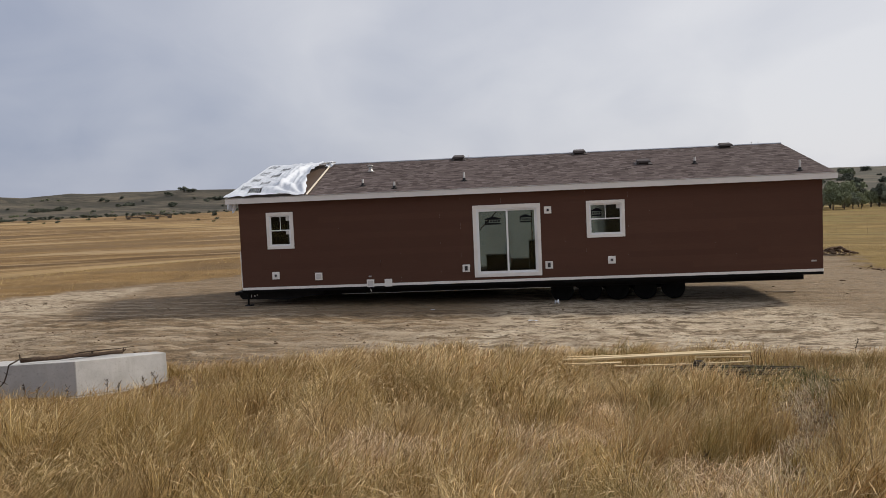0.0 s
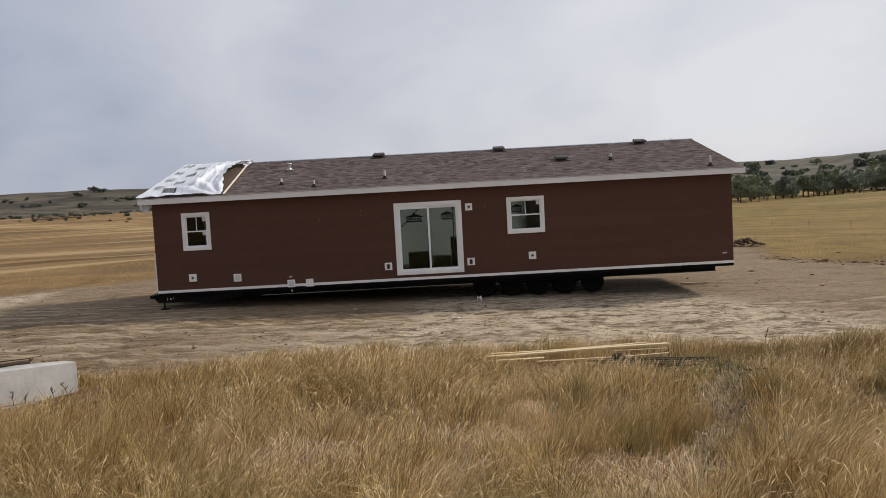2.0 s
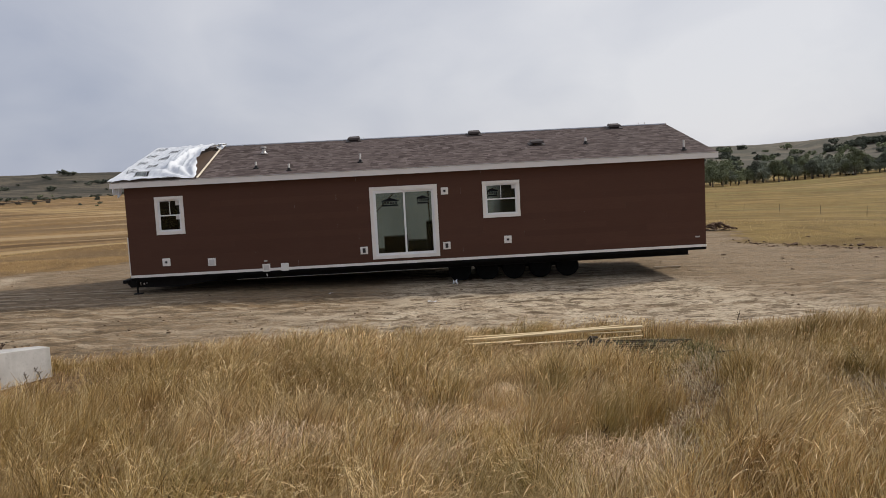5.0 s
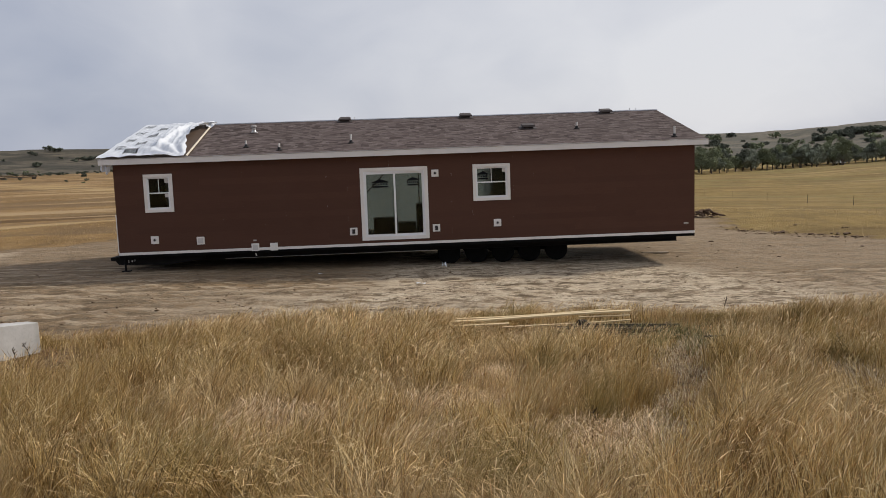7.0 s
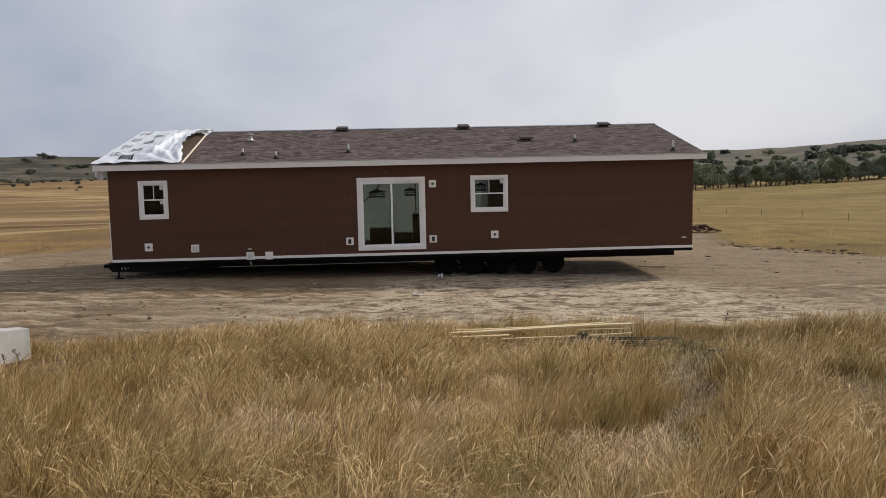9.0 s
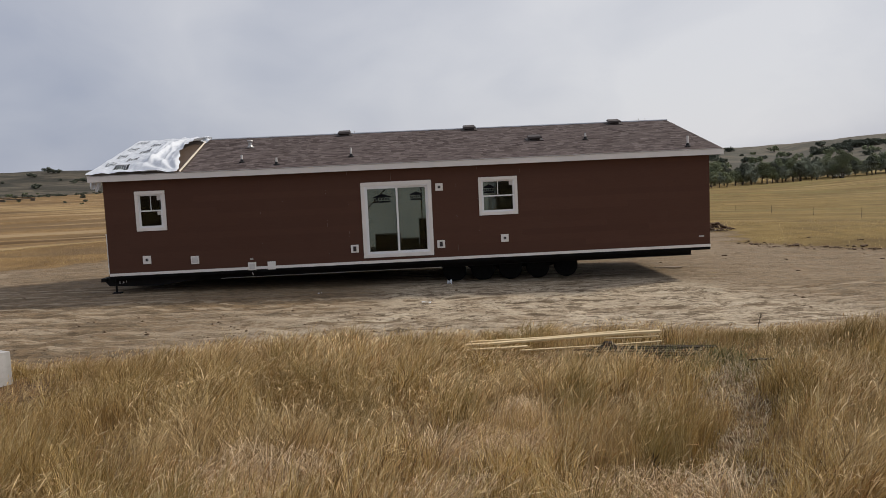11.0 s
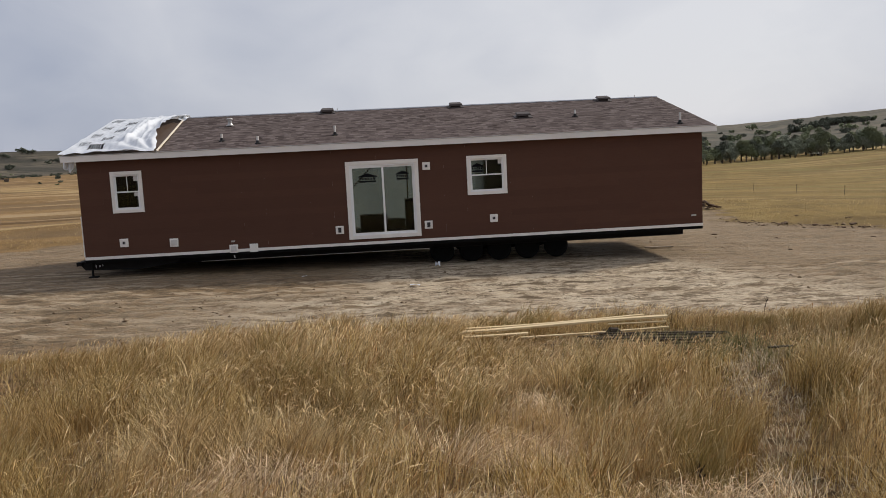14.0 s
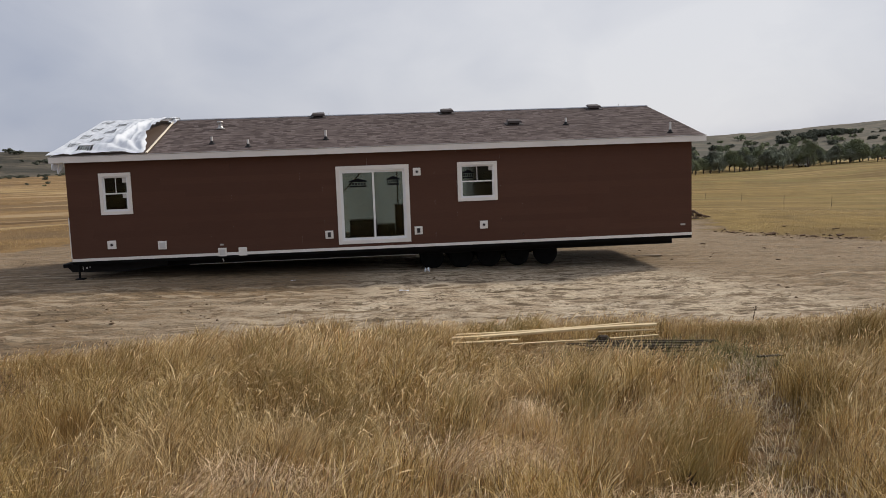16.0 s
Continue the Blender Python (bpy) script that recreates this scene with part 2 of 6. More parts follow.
    dirt = k.mix(k.span(d2, 0.46, 0.425, 0, 0.65), dirt, (0.14, 0.102, 0.066))
    dirt = k.mix(k.span(d4, 0.54, 0.575, 0, 0.8), dirt, (0.13, 0.095, 0.06))
    dirt = k.mix(k.span(d4, 0.45, 0.38, 0, 0.6), dirt, (0.64, 0.54, 0.395))
    dirt = k.mix(k.span(d3, 0.5, 0.63, 0, 0.6), dirt, (0.15, 0.108, 0.068))
    soil = k.mix(k.span(d4, 0.42, 0.58), (0.095, 0.065, 0.037), (0.29, 0.2, 0.118))
    dirt = k.mix(k.span(k.math("ADD", k.attr("dirt"), k.span(d1, 0.3, 0.7, -0.3, 0.3)), 0.95, 0.6, 0, 0.8), dirt, soil)
    # churned soil, and shade painted on the pad before the house
    dirt = k.mix(k.span(k.math("ADD", k.attr("turned_shaded"), k.span(d2, 0.3, 0.7, -0.4, 0.4)), 0.35, 0.8, 0, 0.75), dirt, soil)
    # paler along the rut edges, darker down in the ruts, broken by noise
    rut_tone = k.math("ADD", k.attr("track"), k.span(d2, 0.35, 0.65, -0.8, 0.8))
    dirt = k.mix(k.span(rut_tone, 0.5, 1.1, 0, 0.6), dirt, (0.5, 0.4, 0.285))
    dirt = k.mix(k.span(rut_tone, -0.4, -0.9, 0, 0.7), dirt, (0.13, 0.095, 0.06))
    edge = k.noise(1.1, 6, 0.7, (0.6, 1, 1))
    m = k.span(k.math("ADD", k.attr("dirt"), k.span(edge, 0.3, 0.7, -0.5, 0.5)), 0.42, 0.58)
    k.colour(k.mix(m, land, dirt))
    hgt = k.math("ADD", k.math("MULTIPLY", d2, 0.6), k.math("ADD", k.math("MULTIPLY", d4, 0.2), k.math("MULTIPLY", d3, 0.2)))
    return k.bump(hgt, 1.0, 0.16).mat


def grass_material(name, stops, tints, west=0.0):
    """Straw blades: each blade its own shade, and patches of other growth in turn."""
    k = Nodes(name, 0.55, 0, 0.2)
    v = k.math("ADD", k.math("MULTIPLY", k.island(), 0.74), k.math("MULTIPLY", k.attr("tuft"), 0.26))
    c = k.ramp(k.span(v, 0.16, 0.84), stops)
    for n, (scale, lo, hi, amount, tint) in enumerate(tints):
        p = k.noise(scale, 5, 0.62, (1, 1, 0.1))
        c = k.mix(k.span(p, lo, hi, 0, amount), c, k.mix(0.45, c, tint, "MULTIPLY") if sum(tint) > 3 else tint)
    if west:
        sep = k.n.new("ShaderNodeSeparateXYZ")
        k.l.new(k.geo.outputs["Position"], sep.inputs[0])
        place = k.math("ADD", sep.outputs["X"], k.span(k.noise(0.5, 4), 0.3, 0.7, -2.5, 2.5))
        c = k.mix(k.span(place, 9.0, 4.5, 0, west), c, (0.32, 0.205, 0.07))
        c = k.mix(k.span(place, 10.5, 14.0, 0, west * 0.9), c, (0.19, 0.125, 0.042))
    k.colour(c)
    # thin blades pass some light on
    out = k.n["Material Output"]
    tr = k.n.new("ShaderNodeBsdfTranslucent")
    k.l.new(c, tr.inputs["Color"])
    mx = k.n.new("ShaderNodeMixShader")
    mx.inputs[0].default_value = 0.15
    k.l.new(k.bsdf.outputs[0], mx.inputs[1])
    k.l.new(tr.outputs[0], mx.inputs[2])
    k.l.new(mx.outputs[0], out.inputs["Surface"])
    return k.mat


def leaf_material(name, a, b):
    k = Nodes(name, 0.9, 0, 0.03)
    k.colour(k.mix(k.math("MULTIPLY", k.math("ADD", k.island(), k.object_random()), 0.5), a, b))
    return k.mat


def wood_material(name, a, b, rough=0.65):
    k = Nodes(name, rough, 0, 0.3)
    g = k.noise(14, 5, 0.6, (0.15, 3, 3), 0.5)
    c = k.mix(k.span(g, 0.3, 0.7), a, b)
    c = k.mix(k.span(k.noise(1.4, 4), 0.45, 0.75, 0, 0.4), c, tuple(v * 0.6 for v in b))
    return k.colour(c).bump(g, 0.3, 0.003).mat


def glass_material():
    k = Nodes("window_glass", 0.02, 0, 0.5)
    out = k.n["Material Output"]
    tr = k.n.new("ShaderNodeBsdfTransparent")
    tr.inputs["Color"].default_value = (0.44, 0.48, 0.47, 1)
    gl = k.n.new("ShaderNodeBsdfGlossy")
    gl.inputs["Roughness"].default_value = 0.03
    gl.inputs["Color"].default_value = (0.66, 0.76, 0.8, 1)
    fr = k.n.new("ShaderNodeFresnel")
    fr.inputs["IOR"].default_value = 1.5
    mx = k.n.new("ShaderNodeMixShader")
    k.l.new(fr.outputs[0], mx.inputs[0])
    k.l.new(tr.outputs[0], mx.inputs[1])
    k.l.new(gl.outputs[0], mx.inputs[2])
    k.l.new(mx.outputs[0], out.inputs["Surface"])
    return k.mat


def sheet_material(name, c, through_amount):
    """Thin plastic that lets some light pass."""
    k = Nodes(name, 0.38, 0, 0.5)
    crease = k.noise(5, 5, 0.65, (1, 1, 1), 0.8)
    col = k.mix(k.span(crease, 0.3, 0.7), tuple(v * 0.9 for v in c), c)
    k.colour(col).bump(crease, 0.5, 0.02)
    out = k.n["Material Output"]
    tr = k.n.new("ShaderNodeBsdfTranslucent")
    k.l.new(col, tr.inputs["Color"])
    mx = k.n.new("ShaderNodeMixShader")
    mx.inputs[0].default_value = through_amount
    k.l.new(k.bsdf.outputs[0], mx.inputs[1])
    k.l.new(tr.outputs[0], mx.inputs[2])
    k.l.new(mx.outputs[0], out.inputs["Surface"])
    return k.mat


def concrete_material():
    k = Nodes("concrete", 0.88, 0, 0.25)
    a = k.noise(2.2, 6, 0.65)
    b = k.noise(35, 4, 0.6)
    c = k.ramp(a, [(0.3, (0.34, 0.33, 0.318)), (0.5, (0.45, 0.435, 0.42)), (0.7, (0.53, 0.515, 0.495))])
    c = k.mix(k.span(b, 0.55, 0.75, 0, 0.5), c, (0.27, 0.26, 0.24))
    drip = k.noise(5, 5, 0.6, (1, 1, 0.12))
    c = k.mix(k.span(drip, 0.52, 0.75, 0, 0.45), c, (0.3, 0.28, 0.25))
    return k.colour(c).bump(b, 0.4, 0.004).mat


M_SIDING = siding_material()
M_SHINGLE = shingle_material()
M_GROUND = ground_material()
M_TRIM = plain("white_trim_paint", (0.79, 0.76, 0.72), 0.5, vary=0.06, scale=2, bump=0.08)
M_FASCIA = plain("white_fascia_paint", (0.75, 0.72, 0.69), 0.55, vary=0.07, scale=1.2, bump=0.08)
M_VINYL = plain("white_vinyl", (0.8, 0.8, 0.8), 0.35, vary=0.04, scale=3, bump=0.03)
M_PLATE = plain("grey_plastic_plate", (0.62, 0.6, 0.58), 0.5, vary=0.08, bump=0.03)
M_DARK = plain("dark_plastic", (0.035, 0.03, 0.03), 0.5, vary=0.2)
M_STEEL = plain("black_painted_steel", (0.012, 0.011, 0.011), 0.75, spec=0.12, vary=0.4, scale=4)
M_RUBBER = plain("black_rubber", (0.009, 0.009, 0.009), 0.92, spec=0.06, vary=0.3, scale=9)
M_RIM = plain("dusty_steel_rim", (0.014, 0.013, 0.012), 0.85, 0.0, spec=0.1, vary=0.3)
M_BELLY = plain("black_belly_wrap", (0.008, 0.008, 0.008), 0.85, spec=0.08, vary=0.4, scale=2)
M_GALV = plain("galvanised_metal", (0.5, 0.48, 0.46), 0.45, 0.6, vary=0.15)
M_VENTBOX = plain("brown_roof_vent_metal", (0.07, 0.055, 0.05), 0.6, 0.2, vary=0.2)
M_PVC = plain("white_pvc_pipe", (0.66, 0.63, 0.6), 0.45, vary=0.08)
M_BOOT = plain("black_rubber_boot", (0.02, 0.019, 0.02), 0.7, vary=0.2)
M_DRYWALL = plain("interior_drywall", (0.6, 0.6, 0.62), 0.9, vary=0.05, scale=1)
M_CARPET = plain("interior_flooring", (0.16, 0.16, 0.155), 0.9, vary=0.2)
M_CABINET = plain("dark_cabinet", (0.05, 0.054, 0.062), 0.6, vary=0.2)
M_BARS = plain("black_print", (0.008, 0.008, 0.01), 0.9, spec=0.05, vary=0.2)
M_DECK = wood_material("bare_roof_decking", (0.12, 0.078, 0.052), (0.075, 0.047, 0.032))
M_LUMBER = wood_material("pale_new_lumber", (0.74, 0.6, 0.37), (0.58, 0.43, 0.23))
M_OLDWOOD = wood_material("grey_weathered_lumber", (0.075, 0.053, 0.036), (0.028, 0.02, 0.014), 0.9)
M_BARK = wood_material("peeling_bark", (0.095, 0.06, 0.038), (0.024, 0.016, 0.011), 0.9)
M_TRUNK = wood_material("tree_trunk_bark", (0.16, 0.13, 0.1), (0.07, 0.055, 0.045), 0.95)
M_CONCRETE = concrete_material()
M_GLASS = glass_material()
M_TARP = sheet_material("white_house_wrap", (0.8, 0.83, 0.88), 0.12)
M_PLASTIC = sheet_material("milky_plastic_sheet", (0.68, 0.7, 0.68), 0.58)
STRAW = [(0, (0.07, 0.043, 0.014)), (0.28, (0.25, 0.155, 0.046)), (0.55, (0.5, 0.33, 0.112)), (0.8, (0.8, 0.58, 0.25)), (1, (0.96, 0.8, 0.47))]
TINTS = [(0.5, 0.5, 0.6, 0.38, (0.7, 0.51, 0.3)), (0.75, 0.49, 0.37, 0.5, (0.32, 0.19, 0.072)), (0.95, 0.53, 0.62, 0.66, (0.24, 0.188, 0.055)), (1.7, 0.55, 0.66, 0.5, (0.17, 0.138, 0.046)), (1.3, 0.45, 0.35, 0.25, (0.62, 0.46, 0.27)), (5.5, 0.55, 0.66, 0.45, (0.82, 0.64, 0.33)), (6.5, 0.46, 0.36, 0.5, (0.12, 0.085, 0.03))]
M_GRASS = grass_material("dry_straw_grass", STRAW, TINTS, 0.4)
M_STEM = grass_material("seeding_grass", [(0, (0.4, 0.21, 0.08)), (0.4, (0.76, 0.54, 0.26)), (1, (0.88, 0.7, 0.42))], TINTS[1:2], 0.3)
M_FIELD = grass_material("yellow_field_grass", [(0, (0.34, 0.225, 0.088)), (0.5, (0.62, 0.44, 0.18)), (1, (0.86, 0.67, 0.33))], TINTS[:1])
M_SAGE = grass_material("grey_green_forbs", [(0, (0.22, 0.165, 0.095)), (0.5, (0.56, 0.445, 0.29)), (1, (0.85, 0.73, 0.53))], [(3.5, 0.52, 0.64, 0.5, (0.26, 0.22, 0.15))])
M_LODGED = grass_material("lodged_pale_grass", [(0, (0.2, 0.12, 0.06)), (0.35, (0.62, 0.42, 0.23)), (1, (0.95, 0.77, 0.52))], [(2.0, 0.55, 0.68, 0.5, (0.36, 0.23, 0.12))])
M_GREEN = grass_material("olive_green_undergrowth", [(0, (0.06, 0.06, 0.022)), (0.5, (0.17, 0.165, 0.065)), (1, (0.36, 0.33, 0.16))], [(2.5, 0.5, 0.62, 0.5, (0.3, 0.21, 0.08))])
M_DUSTY = wood_material("dusty_board", (0.42, 0.35, 0.27), (0.28, 0.22, 0.16), 0.9)
M_BATTEN = wood_material("pale_batten", (0.84, 0.76, 0.64), (0.7, 0.6, 0.46))
M_PRINT = plain("grey_print", (0.09, 0.095, 0.11), 0.5, vary=0.4, scale=9)
M_WEED = plain("dead_weed_stalk", (0.06, 0.042, 0.028), 0.9, vary=0.3)
M_CLOD = plain("dark_dirt_clod", (0.115, 0.07, 0.043), 0.95, vary=0.4, scale=3, fine=25, bump=0.5)
M_CRUMB = plain("brown_dirt_crumbs", (0.21, 0.145, 0.092), 0.95, vary=0.35, scale=3, fine=25, bump=0.5)
M_LEAF_A = leaf_material("leaf_green", (0.11, 0.128, 0.076), (0.32, 0.345, 0.215))
M_LEAF_B = leaf_material("leaf_grey_green", (0.15, 0.168, 0.125), (0.37, 0.39, 0.3))
M_LEAF_C = leaf_material("leaf_dark", (0.095, 0.104, 0.08), (0.17, 0.18, 0.138))


# ---------- mesh helpers ----------
def part(name, bm, material, parent, label="", smooth=False):
    me = bpy.data.meshes.new(name)
    bm.to_mesh(me)
    bm.free()
    me.materials.append(material)
    if smooth:
        for p in me.polygons:
            p.use_smooth = True
    ob = new(name, me)
    ob.parent = parent
    return tagged(ob, label)


def raw(name, verts, faces, material, parent=None):
    """A mesh from numpy arrays; faces are all of one size."""
    verts, faces = np.asarray(verts, np.float32), np.asarray(faces, np.int32)
    me = bpy.data.meshes.new(name)
    me.vertices.add(len(verts))
    me.vertices.foreach_set("co", verts.ravel())
    n, k = faces.shape
    me.loops.add(n * k)
    me.loops.foreach_set("vertex_index", faces.ravel())
    me.polygons.add(n)
    me.polygons.foreach_set("loop_start", np.arange(0, n * k, k, dtype=np.int32))
    me.update(calc_edges=True)
    me.materials.append(material)
    ob = new(name, me)
    ob.parent = parent
    return ob


def thing(name, label, category, m=None, group="", kind=""):
    ob = new(name)
    ob.empty_display_size = 0.1
    if m is not None:
        ob.matrix_world = m
    return tagged(ob, label, category, group, kind)


def box(bm, x0, x1, y0, y1, z0, z1, bevel=0.0, m=None):
    vs = [bm.verts.new((x, y, z)) for x in (x0, x1) for y in (y0, y1) for z in (z0, z1)]
    fs = [bm.faces.new([vs[i] for i in f]) for f in ((0, 1, 3, 2), (4, 6, 7, 5), (0, 4, 5, 1), (2, 3, 7, 6), (0, 2, 6, 4), (1, 5, 7, 3))]
    if bevel:
        es = list({e for f in fs for e in f.edges})
        out = bmesh.ops.bevel(bm, geom=es, offset=bevel, segments=1, affect="EDGES", profile=0.5)
        vs = list({v for f in out["faces"] for v in f.verts} | {v for v in vs if v.is_valid})
    if m is not None:
        bmesh.ops.transform(bm, matrix=m, verts=vs)
    return bm


def boxes(*specs, bevel=0.0):
    bm = bmesh.new()
    for s in specs:
        box(bm, *s, bevel=bevel)
    return bm


def prism(bm, outline, y0, y1):
    """An outline in x and z, pushed from y0 to y1."""
    a = [bm.verts.new((x, y0, z)) for x, z in outline]
    b = [bm.verts.new((x, y1, z)) for x, z in outline]
    n = len(outline)
    bm.faces.new(a)
    bm.faces.new(b[::-1])
    for i in range(n):
        bm.faces.new((a[i], b[i], b[(i + 1) % n], a[(i + 1) % n]))
    bmesh.ops.recalc_face_normals(bm, faces=bm.faces[:])
    return bm


def tube(bm, points, radii, sides=8, cap=True):
    """A tapered tube through points."""
    rings = []
    pts = [Vector(p) for p in points]
    for i, p in enumerate(pts):
        d = (pts[min(i + 1, len(pts) - 1)] - pts[max(i - 1, 0)]).normalized()
        q = d.to_track_quat("Z", "Y")
        rings.append([bm.verts.new(p + q @ Vector((radii[i] * math.cos(6.2832 * k / sides), radii[i] * math.sin(6.2832 * k / sides), 0))) for k in range(sides)])
    for a, b in zip(rings, rings[1:]):
        for k in range(sides):
            bm.faces.new((a[k], a[(k + 1) % sides], b[(k + 1) % sides], b[k]))
    if cap:
        bm.faces.new(rings[0][::-1])
        bm.faces.new(rings[-1])
    return bm


def lathe(bm, profile, sides=20, axis="Y", at=(0, 0, 0)):
    """A profile of (radius, along) turned round an axis."""
    rings = []
    for r, a in profile:
        ring = []
        for k in range(sides):
            c, s = r * math.cos(6.28318 * k / sides), r * math.sin(6.28318 * k / sides)
            co = (c, a, s) if axis == "Y" else (c, s, a)
            ring.append(bm.verts.new(Vector(co) + Vector(at)))
        rings.append(ring)
    for a, b in zip(rings, rings[1:]):
        for k in range(sides):
            bm.faces.new((a[k], a[(k + 1) % sides], b[(k + 1) % sides], b[k]))
    bm.faces.new(rings[0])
    bm.faces.new(rings[-1])
    bmesh.ops.recalc_face_normals(bm, faces=bm.faces[:])
    return bm


# ---------- the lie of the land ----------
def lattice(x, y, seed):
    """Smooth value noise of unit size, for arrays."""
    xi, yi = np.floor(x).astype(np.int64), np.floor(y).astype(np.int64)
    fx, fy = x - xi, y - yi
    fx, fy = fx * fx * (3 - 2 * fx), fy * fy * (3 - 2 * fy)

    def h(a, b):
        n = (a * 374761393 + b * 668265263 + seed * 982451653) & 0xFFFFFFFF
        n = ((n ^ (n >> 13)) * 1274126177) & 0xFFFFFFFF
        return ((n ^ (n >> 16)) & 0xFFFF) / 65535.0

    return (h(xi, yi) * (1 - fx) + h(xi + 1, yi) * fx) * (1 - fy) + (h(xi, yi + 1) * (1 - fx) + h(xi + 1, yi + 1) * fx) * fy


def ease(a, b, t):
    t = np.clip((t - a) / (b - a), 0, 1)
    return t * t * (3 - 2 * t)


def dirt_mask(x, y):
    left = np.minimum((13.2 + 0.85 * x - y) / 1.31, x + 14.5 - 0.5 * np.maximum(-y - 3, 0))
    right = np.where(y < 9.5, 22.4 + 0.8 * (9.5 - y), 22.4 + 0.25 * (y - 9.5)) - x
    right = np.minimum(right * 0.8, 31 - x)
    front = y + 9.5 - 0.085 * np.clip(x, -2, 20) + 1.3 * (lattice(x / 1.9, x * 0, 14) - 0.5)
    back = 12.5 + 5.0 * ease(16, 20, x) - y
    d = np.minimum(np.minimum(left, right), np.minimum(front, back))
    return np.clip(0.5 + d / 2.0, 0, 1)


def rut_distance(x, y):
    """Distance to the nearest wheel rut: pairs along the front of the house, and a ring where the lorry turned."""
    d = np.minimum(np.abs(y + 3.5 - 0.3 * np.sin(0.25 * x)), np.abs(y + 5.3 - 0.25 * np.sin(0.22 * x + 1)))
    for off, amp, freq, ph in ((2.3, 0.25, 0.2, 2.0), (4.4, 0.3, 0.17, 0.4), (6.3, 0.3, 0.2, 2.6), (7.2, 0.35, 0.24, 1.2)):
        d = np.minimum(d, np.abs(y + off - amp * np.sin(freq * x + ph)))
    ring = np.hypot(x + 1.0, y - 11.5)
    turn = np.abs(ring - 13.2)
    for q in (10.6, 11.9, 14.1, 15.0, 16.3, 17.4):
        turn = np.minimum(turn, np.abs(ring - q))
    return np.where(x < 2.0, np.minimum(d, turn), d)


def land(x, y):
    x, y = np.asarray(x, float), np.asarray(y, float)
    r = np.hypot(x - 8.5, y - 2)
    az = np.degrees(np.arctan2(x - 8.4, y + 24.2))
    left = ease(12, -2, az)
    z = np.interp(r, [0, 25, 60, 95, 180, 260, 340], [0, 0, -2.2, -3.95, -5.3, -6.0, -6.0]) + left * 3.4 * ease(280, 560, r)
    z = z + np.interp(y, [-60, -30, -24.3, -22.6, -18, -15, -12, -10, -8.8, -8.2], [3.2, 2.3, 1.87, 1.74, 1.3, 1.08, 0.82, 0.36, 0.06, 0.0])
    # the pad tips a little towards the far end
    z = z + 0.023 * (11.5 - np.clip(x, -1, 24)) * ease(-9, -6.5, y) * ease(70, 30, r)
    # and falls away under the back of the house
    z = z - 0.06 * ease(0.8, 4.5, y) * ease(10.5, 8.0, x) * ease(-1.5, 0.5, x) * ease(9, 6, y)
    # small swells, none on the pad itself
    z = z + (lattice(x / 3.1, y / 3.1, 3) - 0.5) * 0.16 * (1 - dirt_mask(x, y)) * ease(-8, -12, y)
    z = z + (lattice(x / 26, y / 26, 5) - 0.5) * 1.0 * ease(70, 200, r)
    z = z - 0.075 * np.exp(-((x - 3.0) ** 2 + (y + 13.6) ** 2) / 0.55)
    d = dirt_mask(x, y)
    z = z + d * ((lattice(x / 2.6, y / 0.8, 8) - 0.5) * (0.05 - 0.03 * ease(8, 3, x)) + (lattice(x / 0.8, y / 0.25, 9) - 0.5) * (0.07 - 0.035 * ease(8, 3, x)) + (lattice(x / 0.4, y / 0.2, 10) - 0.5) * 0.09) * ease(-0.6, -2.2, y)
    ruts = rut_distance(x, y)
    z = z + d * (0.018 * np.exp(-(((ruts - 0.3) / 0.13) ** 2)) - 0.022 * np.exp(-((ruts / 0.18) ** 2))) * ease(-0.6, -2.2, y)
    z = z + d * ((lattice(x / 1.2, y / 0.9, 18) - 0.5) * 0.05) * ease(17.5, 19, x)
    # the field climbs towards the east end of the trees
    z = z + 2.2 * ease(22, 37, az) * ease(110, 260, r)
    # far hills round the valley
    top = np.interp(az, [-60, -34, -24, -12, 0, 12, 18, 22, 25.6, 28.5, 32, 60], [20, 20, 19, 19, 18, 13, 15.2, 14, 12.9, 18.6, 20.8, 22])
    foot = 330 + 220 * left
    z = z + ease(foot, 950, r) * top + ease(foot, foot + 150, r) * (lattice(x / 95, y / 95, 11) - 0.42) * (12 - 4 * left) * ease(1500, 700, r)
    z = z + ease(foot, foot + 100, r) * (lattice(x / 38, y / 38, 12) - 0.5) * (5.0 - 2.0 * left)
    return z


def ground_z(x, y):
    return float(land(np.array([x]), np.array([y]))[0])


def axis_steps(lo, hi, step, growth, reach):
    mid = list(np.arange(lo, hi + 1e-6, step))
    up, s = [hi], step
    while up[-1] < reach:
        s *= growth
        up.append(up[-1] + s)
    down, s = [lo], step
    while down[-1] > -reach:
        s *= growth
        down.append(down[-1] - s)
    return np.array(down[:0:-1] + mid + up[1:])


